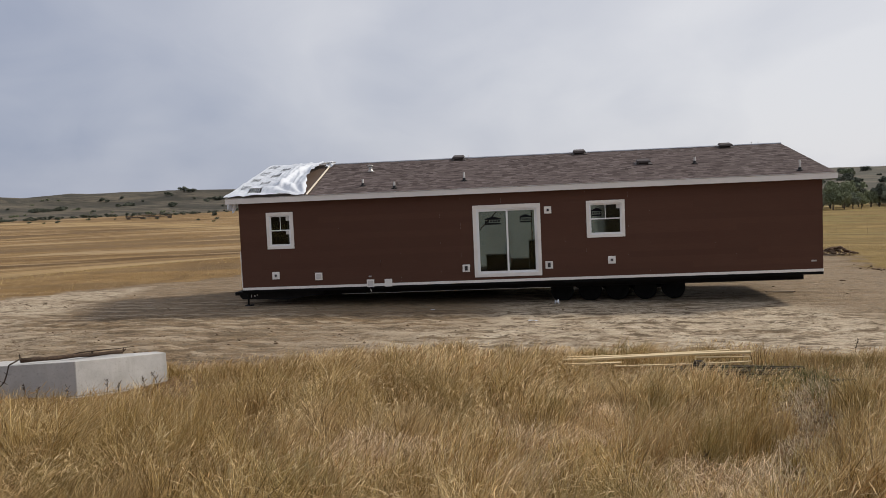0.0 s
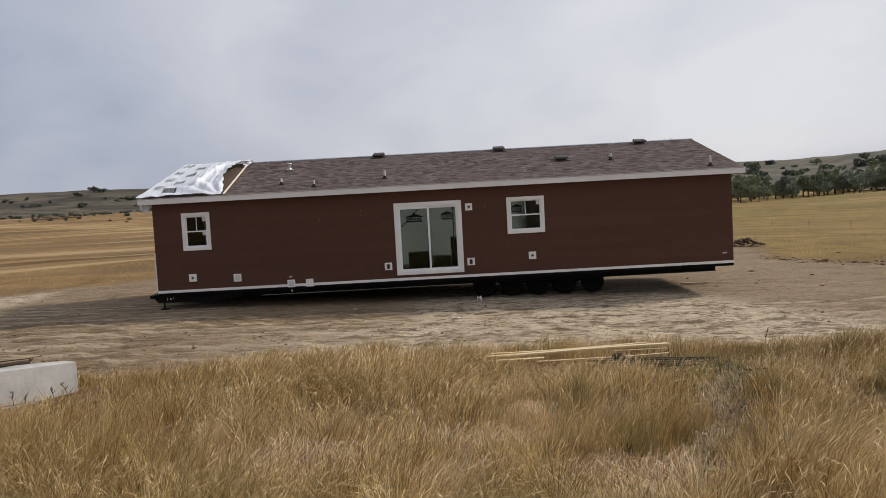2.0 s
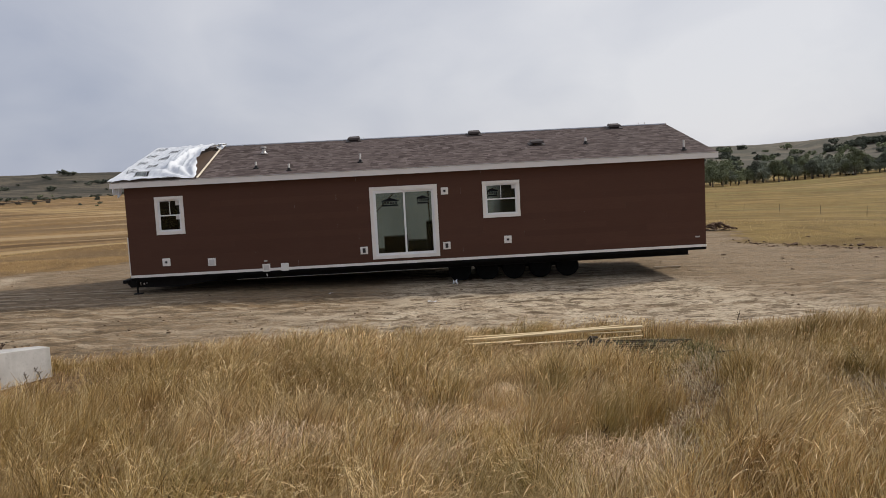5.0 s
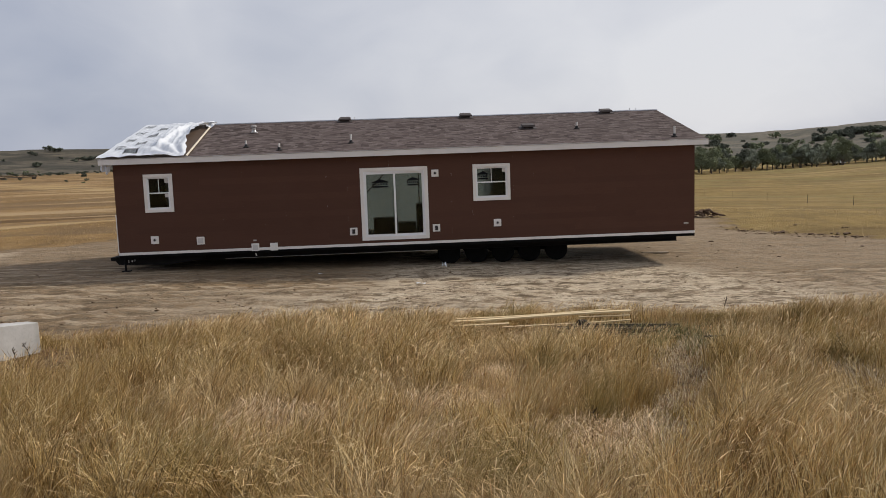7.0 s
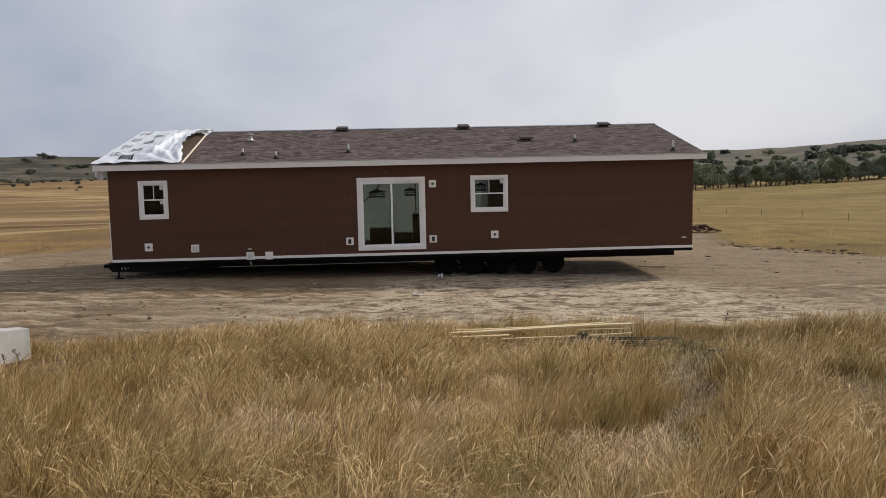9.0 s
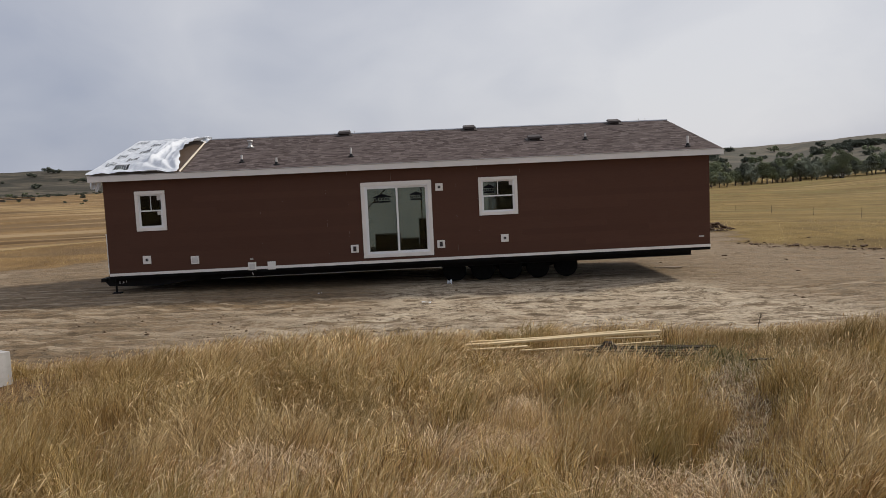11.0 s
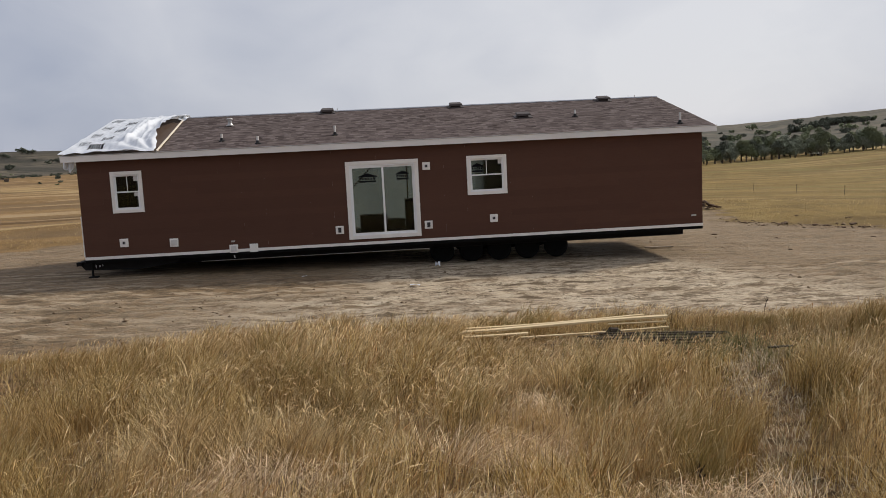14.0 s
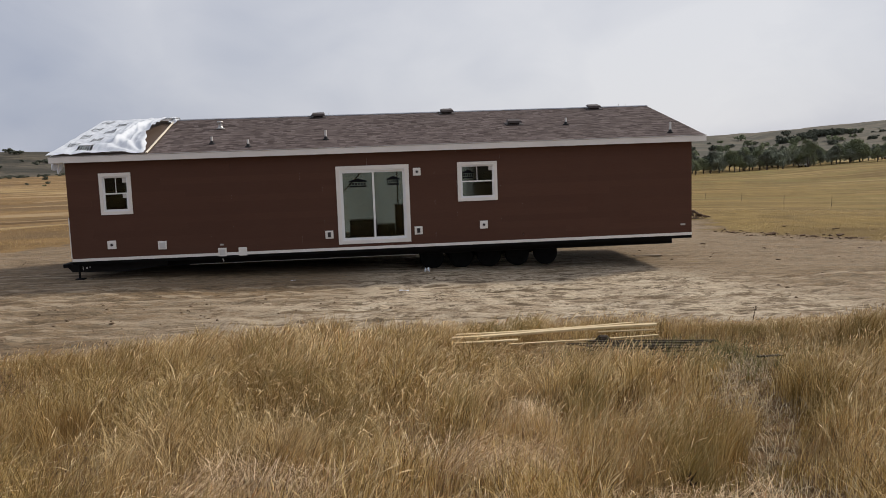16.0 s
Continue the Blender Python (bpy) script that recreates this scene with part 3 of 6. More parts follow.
def build_ground():
    gx = axis_steps(-11, 27, 0.17, 1.045, 4200)
    gy = axis_steps(-9.5, 7, 0.08, 1.045, 4200)
    X, Y = np.meshgrid(gx, gy)
    Z = land(X, Y)
    n, m = len(gx), len(gy)
    verts = np.stack([X.ravel(), Y.ravel(), Z.ravel()], 1)
    i = np.arange(n * m).reshape(m, n)
    faces = np.stack([i[:-1, :-1].ravel(), i[:-1, 1:].ravel(), i[1:, 1:].ravel(), i[1:, :-1].ravel()], 1)
    ob = raw("ground", verts, faces, M_GROUND)
    far = np.hypot(X - 8.5, Y + 24.0)
    az = np.degrees(np.arctan2(X - 8.5, Y + 24.0))
    west = ease(-8, -16, az)
    dark = west * np.maximum(np.exp(-(((far - 127) / 8) ** 2)), np.exp(-(((far - 343) / 16) ** 2)) * ease(-18, -26, az))
    dark = np.maximum(dark, 0.75 * ease(470, 540, far - 6 * (az + 33)) * ease(720, 620, far) * west)
    pale = west * np.maximum(0.8 * ease(46, 60, far) * ease(120, 100, far), np.exp(-(((far - 505 + 14 * (az + 33)) / 34) ** 2)))
    pale = np.maximum(pale, 0.95 * ease(14, 18, az) * np.exp(-(((far - 300 - 4.2 * (az - 20)) / 16) ** 2)))
    turned_shaded = np.maximum((1 - 0.5 * ease(0.0, -4.0, X)) * ease(10.0, 0.0, X) * (0.6 + 0.4 * ease(-2.6, -5.0, Y)), 0.35 * ease(-5.5, -8, Y))
    ruts = rut_distance(X, Y)
    track = np.exp(-(((ruts - 0.26) / 0.12) ** 2)) - 0.8 * np.exp(-((ruts / 0.13) ** 2))
    # darkened again before the house, to deepen its shadow on the pad
    turned_shaded = np.maximum(turned_shaded, 1.15 * ease(10.0, 5.0, X) * ease(-7.5, -4.0, X) * ease(-5.2, -3.2, Y))
    turned_shaded = np.maximum(turned_shaded, np.maximum(0.78 * ease(14.5, 19, X + 0.5 * Y + 1.5), 0.35 * ease(1.0, -3.0, X)))
    for name, val in (("track", track), ("east", ease(2, 12, az)), ("band_dark", dark), ("band_pale", pale), ("turned_shaded", turned_shaded), ("dirt", dirt_mask(X, Y)), ("sod", ease(-8.0, -9.5, Y)), ("hill", ease(0, 50, np.hypot(X - 8.5, Y - 2) + 40 * (lattice(X / 60, Y / 60, 21) - 0.5) - 330 - 200 * ease(12, -2, np.degrees(np.arctan2(X - 8.4, Y + 24.2)))))):
        a = ob.data.attributes.new(name, "FLOAT", "POINT")
        a.data.foreach_set("value", val.ravel().astype(np.float32))
    ob.data.polygons.foreach_set("use_smooth", np.ones(len(ob.data.polygons), bool))
    return tagged(ob, "dry prairie with a scraped pale dirt pad and far hills", "ground", kind="structure")


build_ground()


# ---------- the house ----------
LEN, DEEP = 17.03, 4.8
Z_FLOOR, Z_TOP = 0.80, 3.42
EAVE_Y, EAVE_Z, RIDGE_Z = -0.2, 3.57, 4.66
SLOPE = (RIDGE_Z - EAVE_Z) / (DEEP - EAVE_Y)
X0, X1 = -0.33, 17.37

house = thing("mobile_home", "long dark brown mobile home with white trim, parked on wheels", "house")


def roof_z(y):
    return EAVE_Z + SLOPE * (y - EAVE_Y)


OPENINGS = {"window_small": (0.84, 1.67, 1.988, 3.095), "patio": (7.08, 9.065, 0.925, 3.05), "window_kitchen": (10.394, 11.50, 1.975, 3.052)}


def wall_with_openings(name, y0, y1, material, label=""):
    """The front wall as slabs round its openings, with trim-wide margins hidden behind the casings."""
    bm = bmesh.new()
    holes = sorted((a + 0.05, b - 0.05, c + 0.05, d - 0.05) for a, b, c, d in OPENINGS.values())
    x = 0.0
    for a, b, c, d in holes:
        box(bm, x, a, y0, y1, Z_FLOOR, Z_TOP)
        box(bm, a, b, y0, y1, Z_FLOOR, c)
        box(bm, a, b, y0, y1, d, Z_TOP)
        x = b
    box(bm, x, LEN, y0, y1, Z_FLOOR, Z_TOP)
    return part(name, bm, material, house, label)


front_wall = wall_with_openings("wall", 0.004, 0.14, M_DRYWALL, "framed front wall behind brown lap siding")
part("wall", boxes((0.0, 0.12, 0.144, DEEP, Z_FLOOR, Z_TOP)), M_SIDING, house, "brown end wall")
part("wall", boxes((LEN - 0.12, LEN, 0.144, DEEP, Z_FLOOR, Z_TOP)), M_SIDING, house, "brown end wall")
part("wall", boxes((0.124, 5.6, DEEP - 0.1, DEEP, Z_FLOOR, Z_TOP), (11.4, LEN - 0.124, DEEP - 0.1, DEEP, Z_FLOOR, Z_TOP), (5.6, 11.4, DEEP - 0.1, DEEP, 3.25, Z_TOP)), M_DRYWALL, house, "open back wall with a wide gap")
for xp in (5.2, 10.1, 13.2):
    part("partition", boxes((xp, xp + 0.1, 0.144, DEEP - 0.104, Z_FLOOR, Z_TOP - 0.03)), M_DRYWALL, house)
part("partition", boxes((2.6, 2.7, 0.144, DEEP - 0.104, Z_FLOOR, Z_TOP - 0.03)), M_DRYWALL, house)
part("floor", boxes((0.124, LEN - 0.124, 0.144, DEEP - 0.104, Z_FLOOR - 0.12, Z_FLOOR)), M_CARPET, house)
part("ceiling", boxes((0.124, LEN - 0.124, 0.144, DEEP - 0.104, Z_TOP - 0.026, Z_TOP - 0.002)), M_DRYWALL, house)

# lap siding, board by board
N_LAP = 15
LAP = (Z_TOP - 0.845) / N_LAP
rng = random.Random(4)
lap_mesh = {}


def lap_board(x0, x1, z0, z1):
    """One lap board: thick at its lower edge, thin at the top."""
    key = (round(x1 - x0, 3), round(z1 - z0, 3))
    if key not in lap_mesh:
        w, h = key
        t0, t1 = -0.0095, -0.004
        v = [(0, 0.003, 0), (w, 0.003, 0), (w, t0, 0), (0, t0, 0), (0, 0.003, h), (w, 0.003, h), (w, t1, h), (0, t1, h)]
        f = [(0, 1, 2, 3), (4, 7, 6, 5), (3, 2, 6, 7), (0, 3, 7, 4), (1, 5, 6, 2), (0, 4, 5, 1)]
        me = bpy.data.meshes.new("siding_board")
        me.from_pydata(v, [], f)
        me.materials.append(M_SIDING)
        lap_mesh[key] = me
    ob = new("siding_board", lap_mesh[key])
    ob.location = (x0, 0, z0)
    ob.parent = front_wall


def build_siding():
    for row in range(N_LAP):
        z0, z1 = 0.845 + row * LAP, 0.845 + (row + 1) * LAP
        cuts = [0.0]
        x = [1.22, 2.44, 3.66, 0.61, 3.05][row % 5]
        while x < LEN - 0.3:
            cuts.append(x)
            x += 3.66
        cuts.append(LEN)
        for a, b in zip(cuts, cuts[1:]):
            spans = [(a + 0.0008, b - 0.0008, z0, z1)]
            for oa, ob_, oc, od in OPENINGS.values():
                oa, ob_, oc, od = oa + 0.02, ob_ - 0.02, oc + 0.02, od - 0.02
                nxt = []
                for s in spans:
                    if s[1] <= oa or s[0] >= ob_ or s[3] <= oc or s[2] >= od:
                        nxt.append(s)
                        continue
                    if s[0] < oa:
                        nxt.append((s[0], oa, z0, z1))
                    if s[1] > ob_:
                        nxt.append((ob_, s[1], z0, z1))
                    m0, m1 = max(s[0], oa), min(s[1], ob_)
                    if s[2] < oc:
                        nxt.append((m0, m1, s[2], oc))
                    if s[3] > od:
                        nxt.append((m0, m1, od, s[3]))
                spans = nxt
            for s in spans:
                lap_board(*s)


# base trim, corner, fascia, soffit
part("base_trim", boxes((-0.004, LEN + 0.004, -0.024, 0.0, 0.765, 0.842), bevel=0.004), M_TRIM, house, "white base trim")
part("house_wrap_edge", boxes((-0.03, -0.002, 0.0, 0.02, 0.85, 1.95), bevel=0.003), M_TRIM, house, "white strip of wrap at the corner")
part("soffit", boxes((X0 + 0.03, X1 - 0.03, EAVE_Y + 0.03, -0.02, 3.405, 3.425)), M_TRIM, house, "white soffit")
part("fascia", boxes((X0, X1, EAVE_Y - 0.02, EAVE_Y + 0.02, 3.395, 3.552), bevel=0.004), M_FASCIA, house, "white fascia board")
part("drip_edge", boxes((X0 - 0.01, X1 + 0.01, EAVE_Y - 0.035, EAVE_Y + 0.03, 3.555, 3.572), bevel=0.003), M_GALV, house, "metal drip edge")
for xr, sgn in ((X0, 1), (X1, -1)):
    bm = bmesh.new()
    prism(bm, [(EAVE_Y + 0.03, 3.42), (DEEP, 3.42 + SLOPE * (DEEP - EAVE_Y)), (DEEP, 3.555 + SLOPE * (DEEP - EAVE_Y)), (EAVE_Y + 0.03, 3.555)], 0, 0.03)
    bmesh.ops.transform(bm, matrix=Matrix(((0, sgn, 0, xr), (1, 0, 0, 0), (0, 0, 1, 0), (0, 0, 0, 1))), verts=bm.verts[:])
    bmesh.ops.recalc_face_normals(bm, faces=bm.faces[:])
    part("rake_board", bm, M_FASCIA, house, "white rake board")

# roof: deck, gable fill, shingles
bm = bmesh.new()
for x0, x1 in ((X0 + 0.032, X1 - 0.032),):
    v = [bm.verts.new(c) for c in ((x0, EAVE_Y + 0.02, EAVE_Z - 0.04), (x1, EAVE_Y + 0.02, EAVE_Z - 0.04), (x1, DEEP, RIDGE_Z - 0.045), (x0, DEEP, RIDGE_Z - 0.045), (x0, EAVE_Y + 0.02, EAVE_Z - 0.014), (x1, EAVE_Y + 0.02, EAVE_Z - 0.014), (x1, DEEP, RIDGE_Z - 0.018), (x0, DEEP, RIDGE_Z - 0.018))]
    for f in ((3, 2, 1, 0), (4, 5, 6, 7), (0, 1, 5, 4), (1, 2, 6, 5), (2, 3, 7, 6), (3, 0, 4, 7)):
        bm.faces.new([v[i] for i in f])
roof = part("roof", bm, M_DECK, house, "low-pitched roof, bare decking showing at one end")
for xg in (0.0, LEN - 0.1):
    bm = bmesh.new()
    a = [bm.verts.new((x, y, z)) for x in (xg, xg + 0.1) for y, z in ((0.02, Z_TOP), (DEEP, Z_TOP), (DEEP, RIDGE_Z - 0.05), (0.02, roof_z(0.02) - 0.05))]
    for f in ((0, 1, 2, 3), (7, 6, 5, 4), (0, 4, 5, 1), (1, 5, 6, 2), (2, 6, 7, 3), (3, 7, 4, 0)):
        bm.faces.new([a[i] for i in f])
    part("gable", bm, M_SIDING, house, "brown gable end")
part("back_board", boxes((X0 + 0.04, X1 - 0.04, DEEP - 0.03, DEEP - 0.004, Z_TOP, RIDGE_Z - 0.05)), M_TARP, house, "white wrap on the open ridge side")
part("ridge_flap", boxes((X0 + 2.3, X1, DEEP - 0.1, DEEP + 0.01, RIDGE_Z - 0.022, RIDGE_Z + 0.014), bevel=0.005), M_TARP, house, "white wrap folded over the ridge")


def build_shingles():
    """Courses of tabs from the eave to the ridge, each lapped on the one below."""
    r = np.random.RandomState(7)
    slope_len = math.hypot(DEEP - EAVE_Y, RIDGE_Z - EAVE_Z)
    n = 36
    step = slope_len / n
    cy, cz = (DEEP - EAVE_Y) / slope_len, (RIDGE_Z - EAVE_Z) / slope_len
    verts, faces = [], []
    for i in range(n):
        s0, s1 = i * step - 0.004, min((i + 1) * step + 0.012, slope_len)
        # bare decking is left where the shingles have not been laid
        edge = 2.22 - 0.32 * (s0 / slope_len)
        x = edge
        first = True
        while x < X1:
            w = r.uniform(0.1, 0.26)
            x2 = min(x + w, X1)
            lift = 0.003 + (0.003 if r.rand() < 0.4 else 0.0) + r.uniform(0, 0.0015)
            b = len(verts)
            for s, h in ((s0, lift + 0.001), (s1, lift - 0.003)):
                for xx in (x + 0.001, x2 - 0.001):
                    verts.append((xx, EAVE_Y + s * cy - h * cz, EAVE_Z - 0.012 + s * cz + h * cy))
            for xx in (x + 0.001, x2 - 0.001):
                verts.append((xx, EAVE_Y + s0 * cy, EAVE_Z - 0.014 + s0 * cz))
            faces += [(b, b + 1, b + 3, b + 2), (b + 4, b + 5, b + 1, b)]
            x = x2
    ob = raw("shingles", verts, faces, M_SHINGLE, roof)
    tagged(ob, "brown and mauve asphalt shingles", kind="stuff")


# edge batten along the last shingles
def on_roof(x, y, h=0.0):
    return Vector((x, y, roof_z(y) + h))


def batten(name, a, b, w, h, material, parent, label):
    a, b = Vector(a), Vector(b)
    d = (b - a)
    m = Matrix.Translation(a) @ d.to_track_quat("X", "Z").to_matrix().to_4x4()
    bm = bmesh.new()
    box(bm, 0, d.length, -w / 2, w / 2, 0, h, bevel=0.004)
    bmesh.ops.transform(bm, matrix=m, verts=bm.verts[:])
    return part(name, bm, material, parent, label)


batten("edge_batten", on_roof(2.16, EAVE_Y + 0.05, 0.0), on_roof(1.86, DEEP - 0.02, 0.0), 0.048, 0.035, M_BATTEN, roof, "pale wood batten at the edge of the shingles")


# roof fittings
def low_vent(x, y):
    """A squat box vent on its flashing."""
    th = math.atan(SLOPE)
    m = Matrix.Translation(on_roof(x, y, 0.0)) @ Matrix.Rotation(th, 4, "X")
    bm = bmesh.new()
    box(bm, -0.26, 0.26, -0.24, 0.24, -0.005, 0.014)
    box(bm, -0.15, 0.15, -0.13, 0.15, 0.014, 0.075)
    vs = [(-0.22, -0.2, 0.07), (0.22, -0.2, 0.07), (0.2, 0.2, 0.07), (-0.2, 0.2, 0.07), (-0.2, -0.17, 0.12), (0.2, -0.17, 0.12), (0.17, 0.15, 0.125), (-0.17, 0.15, 0.125)]
    v = [bm.verts.new(c) for c in vs]
    for f in ((3, 2, 1, 0), (4, 5, 6, 7), (0, 1, 5, 4), (1, 2, 6, 5), (2, 3, 7, 6), (3, 0, 4, 7)):
        bm.faces.new([v[i] for i in f])
    bmesh.ops.transform(bm, matrix=m, verts=bm.verts[:])
    part("vent", bm, M_VENTBOX, roof, "brown metal box vent")


def pipe(x, y, h, r=0.032):
    """A plumbing pipe in a black rubber boot."""
    p = on_roof(x, y)
    bm = bmesh.new()
    lathe(bm, [(0.09, -0.01), (0.09, 0.012), (0.055, 0.02), (0.042, 0.075), (r + 0.004, 0.085), (r + 0.004, 0.0)], 12, "Z", p)
    part("pipe_boot", bm, M_BOOT, roof, "black rubber pipe boot")
    bm = bmesh.new()
    lathe(bm, [(r, -0.02), (r, h), (r * 0.8, h), (r * 0.8, h - 0.05)], 12, "Z", p)
    part("vent_pipe", bm, M_PVC, roof, "short pale vent pipe")


def capped_flue(x, y):
    p = on_roof(x, y)
    bm = bmesh.new()
    lathe(bm, [(0.12, -0.01), (0.12, 0.012), (0.08, 0.03), (0.06, 0.07), (0.06, 0.16), (0.05, 0.16), (0.05, 0.1)], 14, "Z", p)
    part("flue", bm, M_GALV, roof, "grey metal flue")
    bm = bmesh.new()
    lathe(bm, [(0.02, 0.165), (0.092, 0.17), (0.096, 0.2), (0.08, 0.22), (0.02, 0.228)], 14, "Z", p)
    part("flue_cap", bm, M_GALV, roof, "round metal flue cap")


for x, y in ((6.42, 4.55), (10.58, 4.55), (12.4, 2.3), (15.46, 4.5)):
    low_vent(x, y)
for x, y, h in ((3.7, 0.8, 0.2), (4.76, 0.24, 0.2), (6.82, 0.9, 0.26), (13.92, 1.95, 0.2), (16.51, 0.26, 0.3)):
    pipe(x, y, h)
capped_flue(3.56, 3.05)
for x in (6.75, 16.4, 16.62):
    bm = bmesh.new()
    tube(bm, [on_roof(x, DEEP - 0.05, -0.02), on_roof(x, DEEP - 0.05, 0.09)], [0.012, 0.012], 6)
    part("ridge_stub", bm, M_PVC, roof)


# ---------- windows and the patio door ----------
def casing(parent, x0, x1, z0, z1, w, y=-0.034):
    """Flat white boards round an opening: head and sill run through, the sides butt between them."""
    for s in ((x0, x1, y, -0.004, z1 - w, z1), (x0, x1, y, -0.004, z0, z0 + w), (x0, x0 + w, y + 0.002, -0.004, z0 + w + 0.001, z1 - w - 0.001), (x1 - w, x1, y + 0.002, -0.004, z0 + w + 0.001, z1 - w - 0.001)):
        part("casing", boxes(s, bevel=0.004), M_TRIM, parent)


def ring(bm, x0, x1, z0, z1, w, y0, y1):
    for s in ((x0, x1, z1 - w, z1), (x0, x1, z0, z0 + w), (x0, x0 + w, z0 + w, z1 - w), (x1 - w, x1, z0 + w, z1 - w)):
        box(bm, s[0], s[1], y0, y1, s[2], s[3])
    return bm


def sash_window(name, label, o, stickers):
    x0, x1, z0, z1 = o
    w = part(name, ring(bmesh.new(), x0 + 0.07, x1 - 0.07, z0 + 0.07, z1 - 0.07, 0.035, -0.02, 0.1), M_VINYL, house, label)
    casing(w, x0, x1, z0, z1, 0.088)
    a, b, c, d = x0 + 0.105, x1 - 0.105, z0 + 0.105, z1 - 0.105
    mid = (c + d) / 2
    part("sash", ring(bmesh.new(), a, b, mid - 0.012, d, 0.03, 0.028, 0.06), M_VINYL, w)
    part("sash", ring(bmesh.new(), a, b, c, mid + 0.022, 0.036, -0.008, 0.024), M_VINYL, w)
    part("muntin", boxes(((a + b) / 2 - 0.009, (a + b) / 2 + 0.009, 0.034, 0.052, mid + 0.018, d - 0.03)), M_VINYL, w)
    for s in ((a + 0.025, b - 0.025, mid + 0.01, d - 0.025, 0.044), (a + 0.03, b - 0.03, c + 0.03, mid - 0.01, 0.008)):
        g = part("pane", boxes((s[0], s[1], s[4], s[4] + 0.005, s[2], s[3])), M_GLASS, w)
        g.visible_shadow = False
    for sx, sz, sw, sh, m_ in stickers:
        part("sticker", boxes((sx, sx + sw, 0.0415 if sz > mid else 0.0055, 0.0425 if sz > mid else 0.0065, sz, sz + sh)), m_, w)
    return w


def house_mark(parent, x, z, w, y):
    """A plain printed mark: a low black gable over two bars, drawn in blocks."""
    bm = bmesh.new()
    prism(bm, [(x, z + 0.14), (x + w, z + 0.14), (x + w, z + 0.165), (x + w / 2, z + 0.245), (x, z + 0.165)], y, y + 0.001)
    part("print_mark", bm, M_BARS, parent, "black printed gable mark on the glass")
    n = 6
    for i in range(n):
        bx = x + 0.03 * w + i * w * 0.94 / n
        part("print_mark", boxes((bx, bx + w * 0.1, y, y + 0.001, z + 0.065, z + 0.125)), M_BARS, parent)
    part("print_mark", boxes((x + 0.02, x + w - 0.02, y, y + 0.001, z, z + 0.045)), M_BARS, parent)


win_a = sash_window("window", "small white sash window, dark room behind", OPENINGS["window_small"], [(1.43, 2.83, 0.1, 0.13, M_PLATE), (1.43, 2.42, 0.1, 0.1, M_PLATE)])
win_b = sash_window("window", "white sash window with stickers on its glass", OPENINGS["window_kitchen"], [(11.27, 2.8, 0.1, 0.13, M_PLATE)])
house_mark(win_b, 10.53, 2.6, 0.33, 0.041)


def patio_door():
    x0, x1, z0, z1 = OPENINGS["patio"]
    d = part("patio_door", ring(bmesh.new(), x0 + 0.08, x1 - 0.08, z0 + 0.07, z1 - 0.09, 0.045, -0.025, 0.11), M_VINYL, house, "white sliding glass patio door, closed")
    casing(d, x0, x1, z0, z1, 0.105, -0.036)
    a, b, c, e = x0 + 0.125, x1 - 0.125, z0 + 0.115, z1 - 0.135
    mid = (a + b) / 2
    part("fixed_panel", ring(bmesh.new(), a, mid + 0.04, c, e, 0.055, -0.012, 0.02), M_VINYL, d)
    part("sliding_panel", ring(bmesh.new(), mid - 0.03, b, c, e, 0.055, 0.028, 0.06), M_VINYL, d)
    for s in ((a + 0.05, mid - 0.01, 0.0), (mid + 0.02, b - 0.05, 0.042)):
        g = part("pane", boxes((s[0], s[1], s[2], s[2] + 0.006, c + 0.05, e - 0.05)), M_GLASS, d)
        g.visible_shadow = False
    part("handle", boxes((mid + 0.05, mid + 0.08, -0.045, 0.026, 1.32, 1.6), bevel=0.008), M_DARK, d, "dark pull handle")
    part("latch", boxes((b - 0.045, b - 0.015, 0.0, 0.027, 1.9, 2.15), bevel=0.006), M_VINYL, d)
    house_mark(d, 7.42, 2.47, 0.5, -0.004)
    house_mark(d, 8.45, 2.5, 0.36, 0.038)
    return d


patio_door()


# ---------- boxes on the wall ----------
def wall_box(name, x, z, s, label, hole=None):
    b = part(name, boxes((x - s / 2, x + s / 2, -0.036, -0.004, z - s / 2, z + s / 2), bevel=0.006), M_TRIM, house, label)
    if hole == "round":
        bm = bmesh.new()
        lathe(bm, [(0.056, -0.046), (0.056, -0.036), (0.03, -0.036)], 14, "Y", (x, 0, z))
        part("fitting", bm, M_PLATE, b, "grey round fitting")
        bm = bmesh.new()
        lathe(bm, [(0.03, -0.052), (0.034, -0.046), (0.02, -0.046)], 12, "Y", (x, 0, z))
        part("bib", bm, M_DARK, b, "dark centre")
    elif hole == "outlet":
        part("cover", boxes((x - 0.04, x + 0.04, -0.06, -0.036, z - 0.066, z + 0.066), bevel=0.008), M_DARK, b, "dark weather cover")
        part("gasket", boxes((x - 0.055, x + 0.055, -0.041, -0.036, z - 0.08, z + 0.08), bevel=0.002), M_PLATE, b)
    elif hole == "lid":
        part("lid", boxes((x - s * 0.33, x + s * 0.33, -0.05, -0.036, z - s * 0.33, z + s * 0.33), bevel=0.006), M_PLATE, b, "pale hinged lid")
    return b


wall_box("wall_box", 1.05, 1.183, 0.225, "white mounting block with a dark spigot", "round")
wall_box("wall_box", 2.368, 1.116, 0.225, "white mounting block with a pale lid", "lid")
wall_box("wall_box", 3.94, 0.86, 0.225, "white mounting block over the base trim", "lid")
wall_box("wall_box", 4.483, 0.855, 0.225, "plain white mounting block over the base trim")
wall_box("wall_box", 6.833, 1.209, 0.22, "white mounting block with an outlet", "outlet")
wall_box("wall_box", 9.275, 1.222, 0.22, "white mounting block with an outlet", "outlet")
